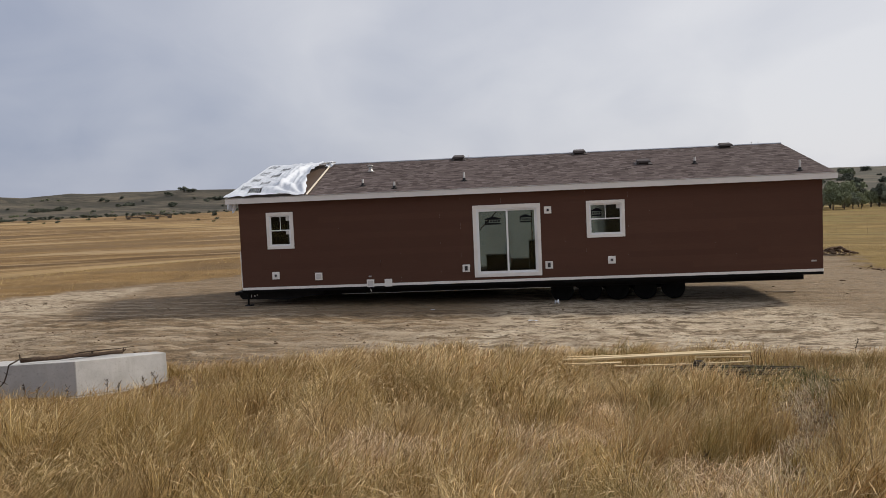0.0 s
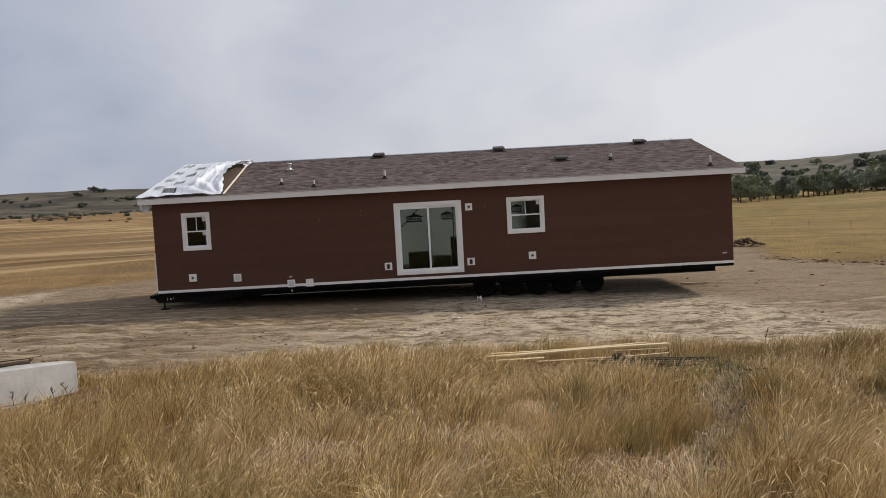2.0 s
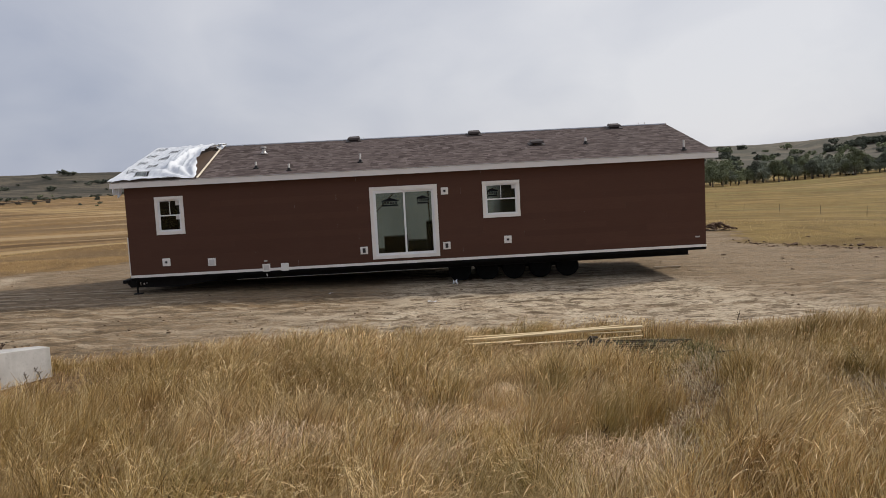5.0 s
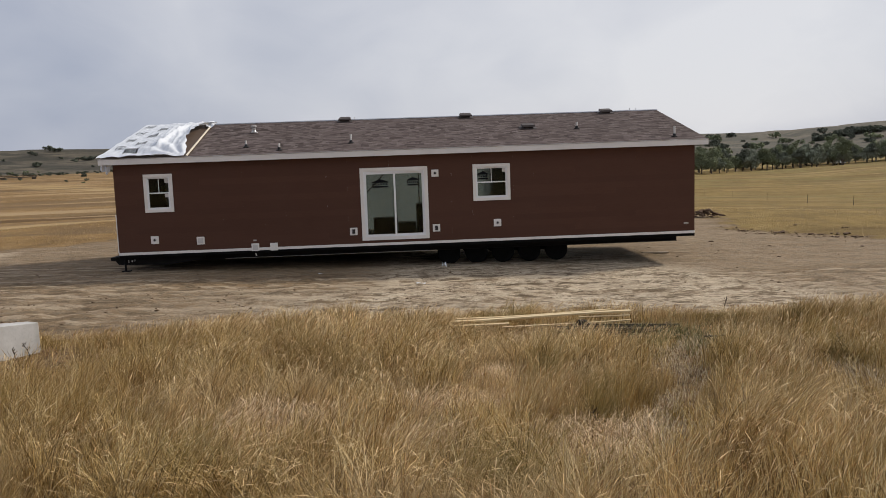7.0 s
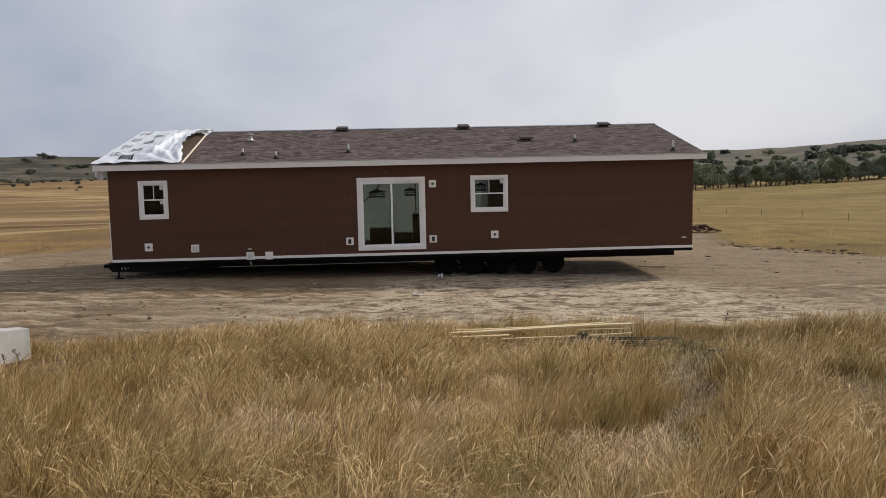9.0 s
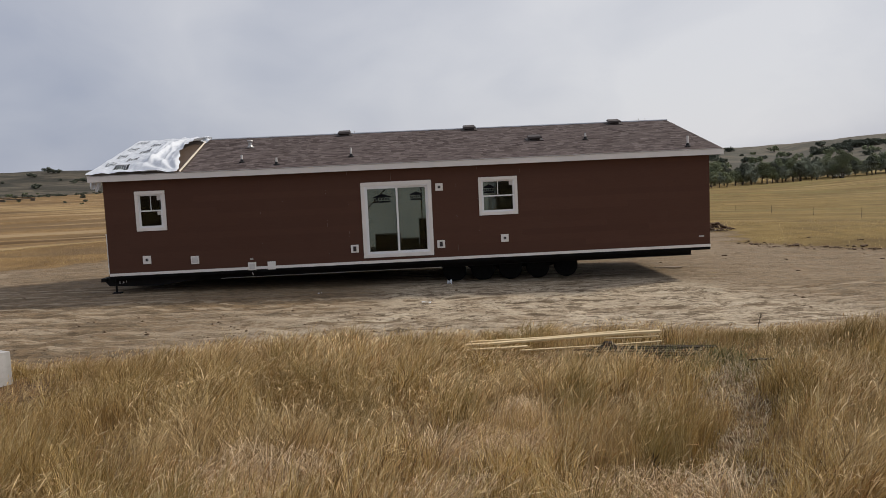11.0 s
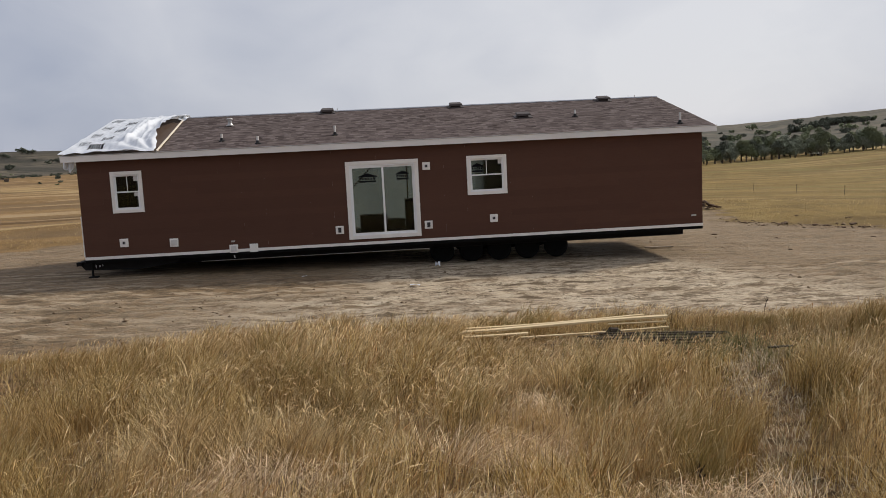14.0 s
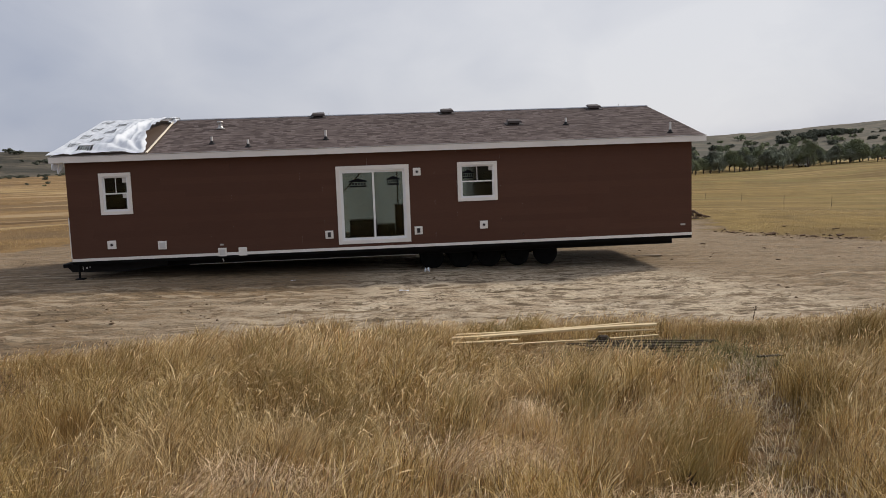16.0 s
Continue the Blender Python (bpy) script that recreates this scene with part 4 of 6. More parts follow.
wall_box("wall_box", 9.284, 2.835, 0.21, "white mounting block for a lamp", "round")
wall_box("wall_box", 11.092, 1.307, 0.22, "white mounting block with a dark spigot", "round")
part("name_plate", boxes((3.89, 3.98, -0.026, -0.012, 1.04, 1.085), bevel=0.003), M_GALV, house, "small metal plate")
part("name_plate", boxes((16.7, 16.84, -0.026, -0.012, 1.055, 1.1), bevel=0.003), M_GALV, house, "small metal plate")


# ---------- running gear ----------
def i_beam(y, x0, x1, z0=0.47, z1=0.74):
    bm = boxes((x0, x1, y - 0.06, y + 0.06, z0, z0 + 0.014), (x0, x1, y - 0.06, y + 0.06, z1 - 0.014, z1), (x0, x1, y - 0.006, y + 0.006, z0 + 0.014, z1 - 0.014))
    part("chassis_beam", bm, M_STEEL, house, "black steel chassis beam")


i_beam(0.72, -0.22, 16.72)
i_beam(3.9, -0.22, 16.72)
# pale strip stands for light caught on the beam's lower flange
part("beam_edge", boxes((2.9, 9.3, 0.652, 0.659, 0.472, 0.49)), M_PLATE, house, "pale strip for the light along the chassis beam's lower edge")
part("belly", boxes((0.05, LEN - 0.05, 0.05, DEEP - 0.02, 0.745, 0.765)), M_BELLY, house, "black belly wrap")
gx, gy = np.meshgrid(np.linspace(0.1, LEN - 0.35, 80), np.linspace(0.8, 3.82, 14))
gz = 0.64 - 0.13 * np.sin(math.pi * (gy - 0.8) / 3.02) * (0.8 + 0.4 * lattice(gx / 1.3, gy / 2, 55))
# extra sag added to keep light off the ground beneath
gz = gz - (0.12 * ease(0.4, 1.6, gx) * ease(9.2, 7.5, gx) + 0.08 * np.exp(-(((gx - 2.3) / 0.9) ** 2))) * np.sin(math.pi * (gy - 0.8) / 3.02) ** 0.5
gi = np.arange(gx.size).reshape(gx.shape)
gf = np.stack([gi[:-1, :-1].ravel(), gi[:-1, 1:].ravel(), gi[1:, 1:].ravel(), gi[1:, :-1].ravel()], 1)
tagged(raw("belly_wrap", np.stack([gx.ravel(), gy.ravel(), gz.ravel()], 1), gf, M_BELLY, house), "black belly wrap sagging between the beams, lowered for shade below")
# added sheets, out of sight, that stop daylight entering from behind
bm = bmesh.new()
for i in range(24):
    box(bm, 0.1 + 0.392 * i, 0.1 + 0.392 * (i + 1) - 0.001, 4.66 + 0.02 * (i % 2), 4.67 + 0.02 * (i % 2), 0.03 + 0.01 * (i % 3), 0.742)
part("hanging_wrap", bm, M_BELLY, house, "black sheet added unseen along the back to block light")
part("rim_joist", boxes((-0.006, LEN + 0.006, 0.0, 0.045, 0.682, 0.764), bevel=0.003), M_BELLY, house)
for x in np.arange(0.6, 16.7, 1.22):
    part("cross_member", boxes((x - 0.03, x + 0.03, 0.1, 4.7, 0.66, 0.742)), M_STEEL, house)
# sloped outrigger and cross beam at the hitch end
bm = bmesh.new()
prism(bm, [(-0.25, 0.68), (-0.25, 0.62), (-0.12, 0.46), (1.3, 0.42), (2.4, 0.56), (2.4, 0.68)], 0.24, 0.3)
part("front_outrigger", bm, M_STEEL, house, "black tapered steel at the hitch end")
part("front_cross_beam", boxes((-0.3, -0.16, 0.1, 4.7, 0.6, 0.7), bevel=0.006), M_STEEL, house)
for i in range(3):
    part("painted_mark", boxes((0.16 + i * 0.09, 0.178 + i * 0.09 + 0.02 * (i % 2), 0.232, 0.239, 0.515 + 0.02 * i, 0.6 - 0.015 * (i % 2))), M_PLATE, house, "smeared pale paint")


def wheel(x, y, side):
    w = part("wheel", lathe(bmesh.new(), [(0.02, 0.09), (0.06, 0.08), (0.07, 0.03), (0.12, 0.015), (0.17, 0.03), (0.185, 0.06), (0.19, 0.1), (0.17, 0.1), (0.1, 0.02)], 18, "Y"), M_RIM, house, "dusty dark steel wheel")
    w.matrix_world = pose(x, y, 0.345, 0, 0, 0 if side < 0 else 180)
    t = part("tyre", lathe(bmesh.new(), [(0.188, -0.11), (0.26, -0.125), (0.325, -0.115), (0.345, -0.08), (0.348, 0.0), (0.345, 0.08), (0.325, 0.115), (0.26, 0.125), (0.188, 0.11)], 28, "Y"), M_RUBBER, w, "black treaded tyre", True)
    for k in range(6):
        an = k * 1.0472
        bm = bmesh.new()
        lathe(bm, [(0.012, 0.0), (0.012, -0.018), (0.006, -0.02)], 6, "Y", (0.1 * math.cos(an), 0.02, 0.1 * math.sin(an)))
        part("nut", bm, M_GALV, w)
    return w


for x in (9.68, 10.52, 11.34, 12.16, 13.0):
    for y, sd in ((0.95, -1), (3.75, 1)):
        wheel(x, y, sd)
    bm = bmesh.new()
    tube(bm, [(x, 0.95, 0.345), (x, 3.75, 0.345)], [0.038, 0.038], 8)
    part("axle", bm, M_STEEL, house)
    part("spring_hanger", boxes((x - 0.05, x + 0.05, 1.2, 1.26, 0.34, 0.66)), M_STEEL, house)
# stabiliser jack at the hitch end, on a scrap board
foot_z = ground_z(0.08, 0.2)
bm = bmesh.new()
tube(bm, [(0.08, 0.2, foot_z + 0.03), (0.08, 0.2, 0.66)], [0.03, 0.03], 8)
part("stabiliser_leg", bm, M_STEEL, house, "rusty steel stabiliser leg")
part("stabiliser_foot", boxes((-0.02, 0.22, 0.1, 0.3, foot_z - 0.01, foot_z + 0.03), bevel=0.006), M_STEEL, house)
for x, y in ((3.92, 0.03),):
    bm = bmesh.new()
    tube(bm, [(x, y, 0.77), (x + 0.01, y, 0.66), (x + 0.03, y, 0.6)], [0.016, 0.016, 0.014], 6)
    part("drain_stub", bm, M_PVC, house, "white drain stub")
build_shingles()


# ---------- inside the house ----------
def build_interior():
    rnd = np.random.RandomState(11)
    xs, zs = np.linspace(5.55, 11.45, 60), np.linspace(0.82, 3.3, 26)
    X, Z = np.meshgrid(xs, zs)
    Y = DEEP - 0.13 + 0.02 * np.sin(X * 3.1 + 0.6 * Z) + 0.05 * (lattice(X * 1.3, Z * 0.8, 31) - 0.5)
    i = np.arange(X.size).reshape(X.shape)
    f = np.stack([i[:-1, :-1].ravel(), i[:-1, 1:].ravel(), i[1:, 1:].ravel(), i[1:, :-1].ravel()], 1)
    ob = raw("plastic_sheet", np.stack([X.ravel(), Y.ravel(), Z.ravel()], 1), f, M_PLASTIC)
    ob.data.polygons.foreach_set("use_smooth", np.ones(len(ob.data.polygons), bool))
    tagged(ob, "milky plastic sheet closing the open back of the house", "plastic sheet")
    for a, b, w in (((6.1, 4.5, 1.16), (7.98, 4.5, 3.05), 0.05), ((8.87, 4.5, 0.81), (8.87, 4.5, 3.38), 0.06)):
        a, b = Vector(a), Vector(b)
        bm = bmesh.new()
        box(bm, 0, (b - a).length, -w / 2, w / 2, -0.02, 0.02, 0.003)
        bmesh.ops.transform(bm, matrix=Matrix.Translation(a) @ (b - a).to_track_quat("X", "Z").to_matrix().to_4x4(), verts=bm.verts[:])
        o = part("brace", bm, M_DARK, None)
        tagged(o, "dark wooden brace standing inside the house", "brace")
    for x0, x1, y0, z1, lab in ((7.3, 8.05, 3.4, 1.3, "low dark base cabinet on the floor inside"), (8.12, 8.72, 3.5, 1.12, "low dark base cabinet on the floor inside"), (8.74, 9.25, 3.3, 1.75, "tall dark cabinet on the floor inside")):
        c = thing("cabinet", lab, "cabinet", pose((x0 + x1) / 2, y0 + 0.25, Z_FLOOR))
        w, h = (x1 - x0) / 2, z1 - Z_FLOOR
        part("body", boxes((-w, w, -0.25, 0.28, 0.0, h - 0.03), bevel=0.004), M_CABINET, c)
        part("top", boxes((-w - 0.01, w + 0.01, -0.28, 0.29, h - 0.029, h), bevel=0.004), M_DARK, c)
        for k in (-1, 1):
            d = part("door", boxes((min(0.006 * k, (w - 0.02) * k), max(0.006 * k, (w - 0.02) * k), -0.272, -0.252, 0.08, h - 0.06), bevel=0.004), M_CABINET, c)
            part("handle", boxes((0.05 * k - 0.008, 0.05 * k + 0.008, -0.295, -0.274, h * 0.5, h * 0.5 + 0.09), bevel=0.003), M_GALV, d)
    for x, y, s in ((7.72, 1.2, 0.16), (7.9, 1.35, 0.1), (8.75, 1.1, 0.09)):
        o = part("scrap_box", boxes((-s, s, -s * 0.7, s * 0.7, 0, s * 0.9), bevel=0.006), M_VINYL, None)
        o.matrix_world = pose(x, y, Z_FLOOR + 0.001, 0, 0, rnd.uniform(-20, 20))
        tagged(o, "small white carton on the floor inside the door", "box")


build_interior()


# ---------- white wrap over the bare end of the roof ----------
def tarp_edge(y):
    return np.interp(y, [-0.3, 0.05, 0.5, 1.45, 2.6, 3.7, 4.3, 4.65, 4.85, 5.4], [2.12, 2.1, 2.0, 1.8, 1.7, 1.74, 1.84, 1.95, 2.0, 2.0])


def tarp_height(x, y):
    base = np.where(y <= DEEP, EAVE_Z + SLOPE * (y - EAVE_Y), RIDGE_Z - 0.5 * (y - DEEP))
    e = tarp_edge(y) - x
    swell = 0.07 * ease(0.0, 0.6, y) * ease(5.4, 4.2, y) * (0.4 + lattice(x * 0.9 + 3, y * 0.7, 41)) * ease(0.0, 1.1, x)
    # long creases that run from the ridge down to the eave, and fine crumples between them
    q = x + 0.1 * y + 0.35 * (lattice(x * 0.7, y * 0.55, 42) - 0.5)
    ridge = np.abs(2 * ((2.6 * q) % 1.0) - 1) ** 2.2
    ridge2 = np.abs(2 * ((5.7 * q + 0.3 * lattice(x * 2, y * 1.5, 45)) % 1.0) - 1) ** 2
    fold = (0.05 * ridge * (0.3 + lattice(x * 1.2, y * 0.5, 48)) + 0.03 * ridge2 * lattice(x * 1.8, y * 0.8, 49)) * ease(0.0, 0.8, y) * (0.12 + 0.55 * ease(0.3, 1.3, x))
    fine = 0.03 * (lattice(x * 4.5 + y * 1.2, y * 2.4, 43) - 0.5) + 0.022 * (lattice(x * 11, y * 7, 44) - 0.5)
    curl = 0.12 * ease(0.35, 0.0, e) * ease(0.5, 1.6, y) * ease(4.5, 3.4, y)
    crease = 0.1 * np.exp(-(((x - 1.02 - 0.05 * y - 0.06 * np.sin(1.7 * y)) / 0.07) ** 2)) * ease(0.1, 1.2, y) * ease(4.6, 3.6, y)
    # folds that fan out from the corner nailed at the eave
    bend, reach = np.arctan2(y + 0.35, 2.15 - x), np.hypot(2.15 - x, y + 0.35)
    fan = 0.06 * np.abs(np.sin(8.5 * bend + 0.8 * lattice(x * 2, y * 1.2, 53))) ** 1.6 * ease(0.25, 0.8, reach) * ease(2.9, 1.4, reach)
    return base + 0.02 + crease + fan + np.maximum(0, swell * ease(-0.5, 0.1, x) + (fold + fine) * ease(-0.45, -0.1, x) + 0.03) + curl


def build_tarp():
    t = thing("house_wrap_tarp", "wrinkled white house wrap over the bare roof end, fluttering loose", "tarp")
    us, ys = np.linspace(0, 1, 150), np.concatenate([np.linspace(EAVE_Y - 0.06, DEEP, 120), np.linspace(DEEP + 0.04, 5.3, 12)])
    U, Y = np.meshgrid(us, ys)
    xl = X0 - 0.045 + 0.04 * (lattice(Y * 3, Y * 0 + 2, 47) - 0.5)
    xr = tarp_edge(Y) + 0.05 * (lattice(Y * 4, Y * 0, 46) - 0.5)
    X = xl + (xr - xl) * U
    Z = tarp_height(X, Y)
    i = np.arange(X.size).reshape(X.shape)
    f = np.stack([i[:-1, :-1].ravel(), i[:-1, 1:].ravel(), i[1:, 1:].ravel(), i[1:, :-1].ravel()], 1)
    ob = raw("sheet", np.stack([X.ravel(), Y.ravel(), Z.ravel()], 1), f, M_TARP, t)
    ob.data.polygons.foreach_set("use_smooth", np.ones(len(ob.data.polygons), bool))
    # printed marks: a gable over bars, drawn along the sheet
    logo = ((0.0, 0.14, 0.0, 0.92), (0.86, 1.0, 0.08, 1.0), (0.22, 0.34, 0.12, 0.8), (0.4, 0.48, 0.12, 0.8), (0.54, 0.64, 0.12, 0.8), (0.7, 0.8, 0.12, 0.8))
    frame_mark = ((0.0, 1.0, 0.0, 0.07), (0.0, 1.0, 0.93, 1.0), (0.0, 0.1, 0.1, 0.9), (0.9, 1.0, 0.1, 0.9), (0.2, 0.8, 0.3, 0.42), (0.2, 0.8, 0.56, 0.68))
    spots = [(0.42, 0.44, 0.42, 0.66, M_BARS, logo)] + [(0.4 + 0.04 * i, 1.55 + 1.1 * i, 0.3, 0.5, M_PRINT, logo) for i in range(3)] + [(-0.06 - 0.02 * i, 1.0 + 1.12 * i, 0.26, 0.46, M_PRINT, frame_mark) for i in range(4)]
    for cx, cy, w, d, ink, bars in spots:
        for a, b, c, e in bars:
            lift, m_ = 0.006, ink
            px, py = np.meshgrid(np.linspace(cx - w / 2 + a * w, cx - w / 2 + b * w, 7), np.linspace(cy - d / 2 + c * d, cy - d / 2 + e * d, 7))
            px = px + 0.1 * math.sin(7 * cx + 5 * cy) * (py - cy)
            pz = tarp_height(px, py) + lift
            i = np.arange(49).reshape(7, 7)
            f = np.stack([i[:-1, :-1].ravel(), i[:-1, 1:].ravel(), i[1:, 1:].ravel(), i[1:, :-1].ravel()], 1)
            raw("print_mark", np.stack([px.ravel(), py.ravel(), pz.ravel()], 1), f, m_, t)
    # torn rag hanging under the eave at the corner
    U, V = np.meshgrid(np.linspace(0, 1, 22), np.linspace(0, 1, 16))
    X = X0 - 0.03 + 0.31 * U
    drop = 0.2 + 0.22 * lattice(U * 5, U * 0, 51)
    Z = 3.5 - V * drop
    Y = 0.02 + 0.05 * np.sin(U * 14 + 3 * V) + 0.03 * (lattice(U * 6, V * 4, 52) - 0.5)
    i = np.arange(X.size).reshape(X.shape)
    f = np.stack([i[:-1, :-1].ravel(), i[:-1, 1:].ravel(), i[1:, 1:].ravel(), i[1:, :-1].ravel()], 1)
    r = raw("rag", np.stack([X.ravel(), Y.ravel(), Z.ravel()], 1), f, M_TARP, t)
    tagged(r, "torn rag of wrap")
    # a strip folded over the top of the batten
    U, V = np.meshgrid(np.linspace(0, 1, 8), np.linspace(0, 1, 10))
    X = 1.78 + 0.26 * U - 0.1 * V + 0.02 * np.sin(9 * V)
    Y = 4.05 + 0.8 * V
    Z = EAVE_Z + SLOPE * (Y - EAVE_Y) + 0.05 + 0.03 * np.sin(7 * U + 5 * V)
    i = np.arange(X.size).reshape(X.shape)
    f = np.stack([i[:-1, :-1].ravel(), i[:-1, 1:].ravel(), i[1:, 1:].ravel(), i[1:, :-1].ravel()], 1)
    raw("strip", np.stack([X.ravel(), Y.ravel(), Z.ravel()], 1), f, M_TARP, t)


build_tarp()


# ---------- concrete tank, log and branch ----------
def build_tank():
    """A low precast block, its end cut off at a slant."""
    tank = thing("concrete_tank", "pale precast concrete tank standing in the dry grass", "concrete tank", pose(2.46, -13.88, 0.92))
    plan = [(0, 0), (0.73, 1.194), (0.45, 1.5), (-2.2, -0.1), (-2.05, -0.42)]

    def slab(grow, z0, z1):
        bm = bmesh.new()
        cx, cy = -0.55, 0.4
        pts = [(x + grow * (1 if x > cx else -1), y + grow * (1 if y > cy else -1)) for x, y in plan]
        lo, hi = [bm.verts.new((x, y, z0 - 0.115 * max(0, y))) for x, y in pts], [bm.verts.new((x, y, z1 - 0.115 * max(0, y))) for x, y in pts]
        bm.faces.new(lo[::-1])
        bm.faces.new(hi)
        for k in range(5):
            bm.faces.new((lo[k], lo[(k + 1) % 5], hi[(k + 1) % 5], hi[k]))
        bmesh.ops.bevel(bm, geom=bm.edges[:], offset=0.006, segments=1, affect="EDGES")
        bmesh.ops.recalc_face_normals(bm, faces=bm.faces[:])
        return bm

    part("body", slab(0.0, -0.3, 0.508), M_CONCRETE, tank)
    part("seam", slab(0.003, 0.03, 0.044), M_DARK, tank, "dark joint line round the foot")
    part("footing", slab(0.022, -0.3, 0.028), M_CONCRETE, tank)


def build_log():
    a, b = Vector((1.71, -13.9, 1.46)), Vector((2.53, -12.7, 1.325))
    log = thing("dead_log", "bare brown log lying on the concrete tank", "log", Matrix.Translation(a))
    pts = [a.lerp(b, k / 9) + Vector((0, 0, 0.005 * math.sin(k * 1.7))) - a for k in range(10)]
    bm = bmesh.new()
    tube(bm, pts, [0.031 - 0.0006 * k + 0.0025 * math.sin(2.3 * k) for k in range(10)], 12)
    part("trunk", bm, M_BARK, log, "", True)
    for k, d in ((0, (-0.03, 0.03, 0.08)), (0, (0.02, -0.04, 0.05)), (9, (0.05, 0.02, 0.04)), (9, (0.02, 0.02, 0.06)), (6, (0.03, 0.02, 0.05))):
        bm = bmesh.new()
        tube(bm, [pts[k], pts[k] + Vector(d)], [0.014, 0.008], 6)
        part("knot", bm, M_BARK, log)
    br = thing("dead_branch", "thin dark dead branch hanging over the concrete tank", "branch", Matrix.Translation((1.74, -14.2, 1.44)))
    bm = bmesh.new()
    stem = [(0, 0.28, 0.06), (-0.005, 0.0, 0.02), (-0.03, -0.02, -0.1), (-0.07, -0.03, -0.2), (-0.14, -0.05, -0.27), (-0.27, -0.1, -0.34)]
    tube(bm, stem, [0.01, 0.01, 0.01, 0.009, 0.008, 0.005], 6)
    part("stem", bm, M_OLDWOOD, br)
    for k, d in ((1, (0.04, -0.01, 0.03)), (2, (0.06, -0.01, 0.0)), (2, (-0.03, -0.01, 0.04)), (3, (-0.06, 0.0, 0.02)), (3, (0.05, 0, -0.03)), (4, (0.02, 0, 0.05))):
        bm = bmesh.new()
        tube(bm, [stem[k], tuple(np.add(stem[k], d))], [0.006, 0.003], 5)
        part("twig", bm, M_OLDWOOD, br)
    tw = thing("fallen_twig", "long thin dead twig lying on the concrete tank", "branch", Matrix.Translation((1.9, -13.35, 1.372)))
    bm = bmesh.new()
    tube(bm, [(0, 0, 0.01), (0.22, 0.2, 0.04), (0.5, 0.3, 0.05), (0.7, 0.42, 0.045), (0.9, 0.5, 0.06)], [0.005, 0.009, 0.008, 0.006, 0.003], 6)
    part("stem", bm, M_OLDWOOD, tw)


build_tank()
build_log()


# ---------- timber in the grass ----------
def plank(name, a, b, w, h, material, label, group, roll=0.0):
    a, b = Vector(a), Vector(b)
    d = b - a
    bm = bmesh.new()
    box(bm, 0, d.length, -w / 2, w / 2, 0, h, bevel=0.004)
    bmesh.ops.subdivide_edges(bm, edges=[e for e in bm.edges if e.calc_length() > d.length * 0.7], cuts=5)
    for vert in bm.verts:
        vert.co.z += 0.012 * math.sin(vert.co.x * 1.6 + w * 50)
    o = part(name, bm, material, None)
    o.matrix_world = Matrix.Translation(a) @ d.to_track_quat("X", "Z").to_matrix().to_4x4() @ Matrix.Rotation(radians(roll), 4, "X")
    return tagged(o, label, "lumber", group)


for a, b, w, h in (((9.03, -11.9, 0.868), (11.66, -12.37, 1.0), 0.089, 0.03), ((9.1, -11.8, 0.882), (11.4, -12.22, 1.012), 0.06, 0.02), ((9.04, -12.06, 0.836), (9.86, -12.22, 0.884), 0.07, 0.02), ((9.75, -12.3, 0.83), (11.6, -12.6, 0.94), 0.045, 0.016), ((10.9, -12.3, 0.935), (11.62, -12.44, 0.972), 0.05, 0.014)):
    plank("lumber_board", a, b, w, h, M_LUMBER, "pale new lumber board lying in the dry grass", "new lumber boards")
slat_rng = random.Random(9)
for i in range(17):
    x, y = slat_rng.uniform(10.4, 10.9), -12.6 - 0.03 * i - 0.0035 * i * i
    n = slat_rng.uniform(1.2, 1.75) * (1 - 0.025 * i)
    turn = slat_rng.uniform(-0.3, -0.2)
    z = 0.045 + 0.025 * (i % 3)
    plank("old_slat", (x, y, ground_z(x, y) + z), (x + n, y + turn * n, ground_z(x + n, y + turn * n) + z), slat_rng.uniform(0.025, 0.045), 0.018, M_OLDWOOD, "dark weathered slat lying in the grass", "old slats", 0)
plank("old_slat", (11.99, -14.48, ground_z(11.99, -14.48) + 0.05), (12.27, -14.47, ground_z(12.27, -14.47) + 0.05), 0.035, 0.016, M_OLDWOOD, "dark weathered slat lying in the grass", "old slats", 0)
o = part("tar_lump", tube(bmesh.new(), [(0, 0, 0), (0.06, 0, 0.035), (0.14, 0.01, 0.03), (0.2, 0, 0)], [0.02, 0.05, 0.045, 0.015], 8), M_OLDWOOD, None)
o.matrix_world = pose(10.78, -12.62, 0.9)
tagged(o, "dark weathered block of wood on the slats", "wood block")
o = part("scrap_board", boxes((-0.07, 0.07, -0.012, 0.012, 0, 0.012), bevel=0.003), M_BATTEN, None)
o.matrix_world = pose(12.9, -15.9, ground_z(12.9, -15.9) + 0.1, 0, -4, -10)
tagged(o, "short pale scrap stick caught in the grass", "scrap")
for x, y, s, rz, up in ((9.45, -0.25, 0.07, 20, 2.2), (8.72, -3.1, 0.13, -30, 0.25), (5.9, -1.2, 0.07, 50, 0.25)):
    U, V = np.meshgrid(np.linspace(-1, 1, 7), np.linspace(-1, 1, 5))
    Z = 0.02 + up * s * lattice(U * 2 + x, V * 2, 61)
    i = np.arange(U.size).reshape(U.shape)
    f = np.stack([i[:-1, :-1].ravel(), i[:-1, 1:].ravel(), i[1:, 1:].ravel(), i[1:, :-1].ravel()], 1)
    o = raw("wrap_scrap", np.stack([(U * s).ravel(), (V * s * 0.35).ravel(), Z.ravel()], 1), f, M_TARP)
    o.matrix_world = pose(x, y, ground_z(x, y) + 0.005, 0, 0, rz)
    tagged(o, "white scrap of wrap lying on the dirt pad", "scrap")


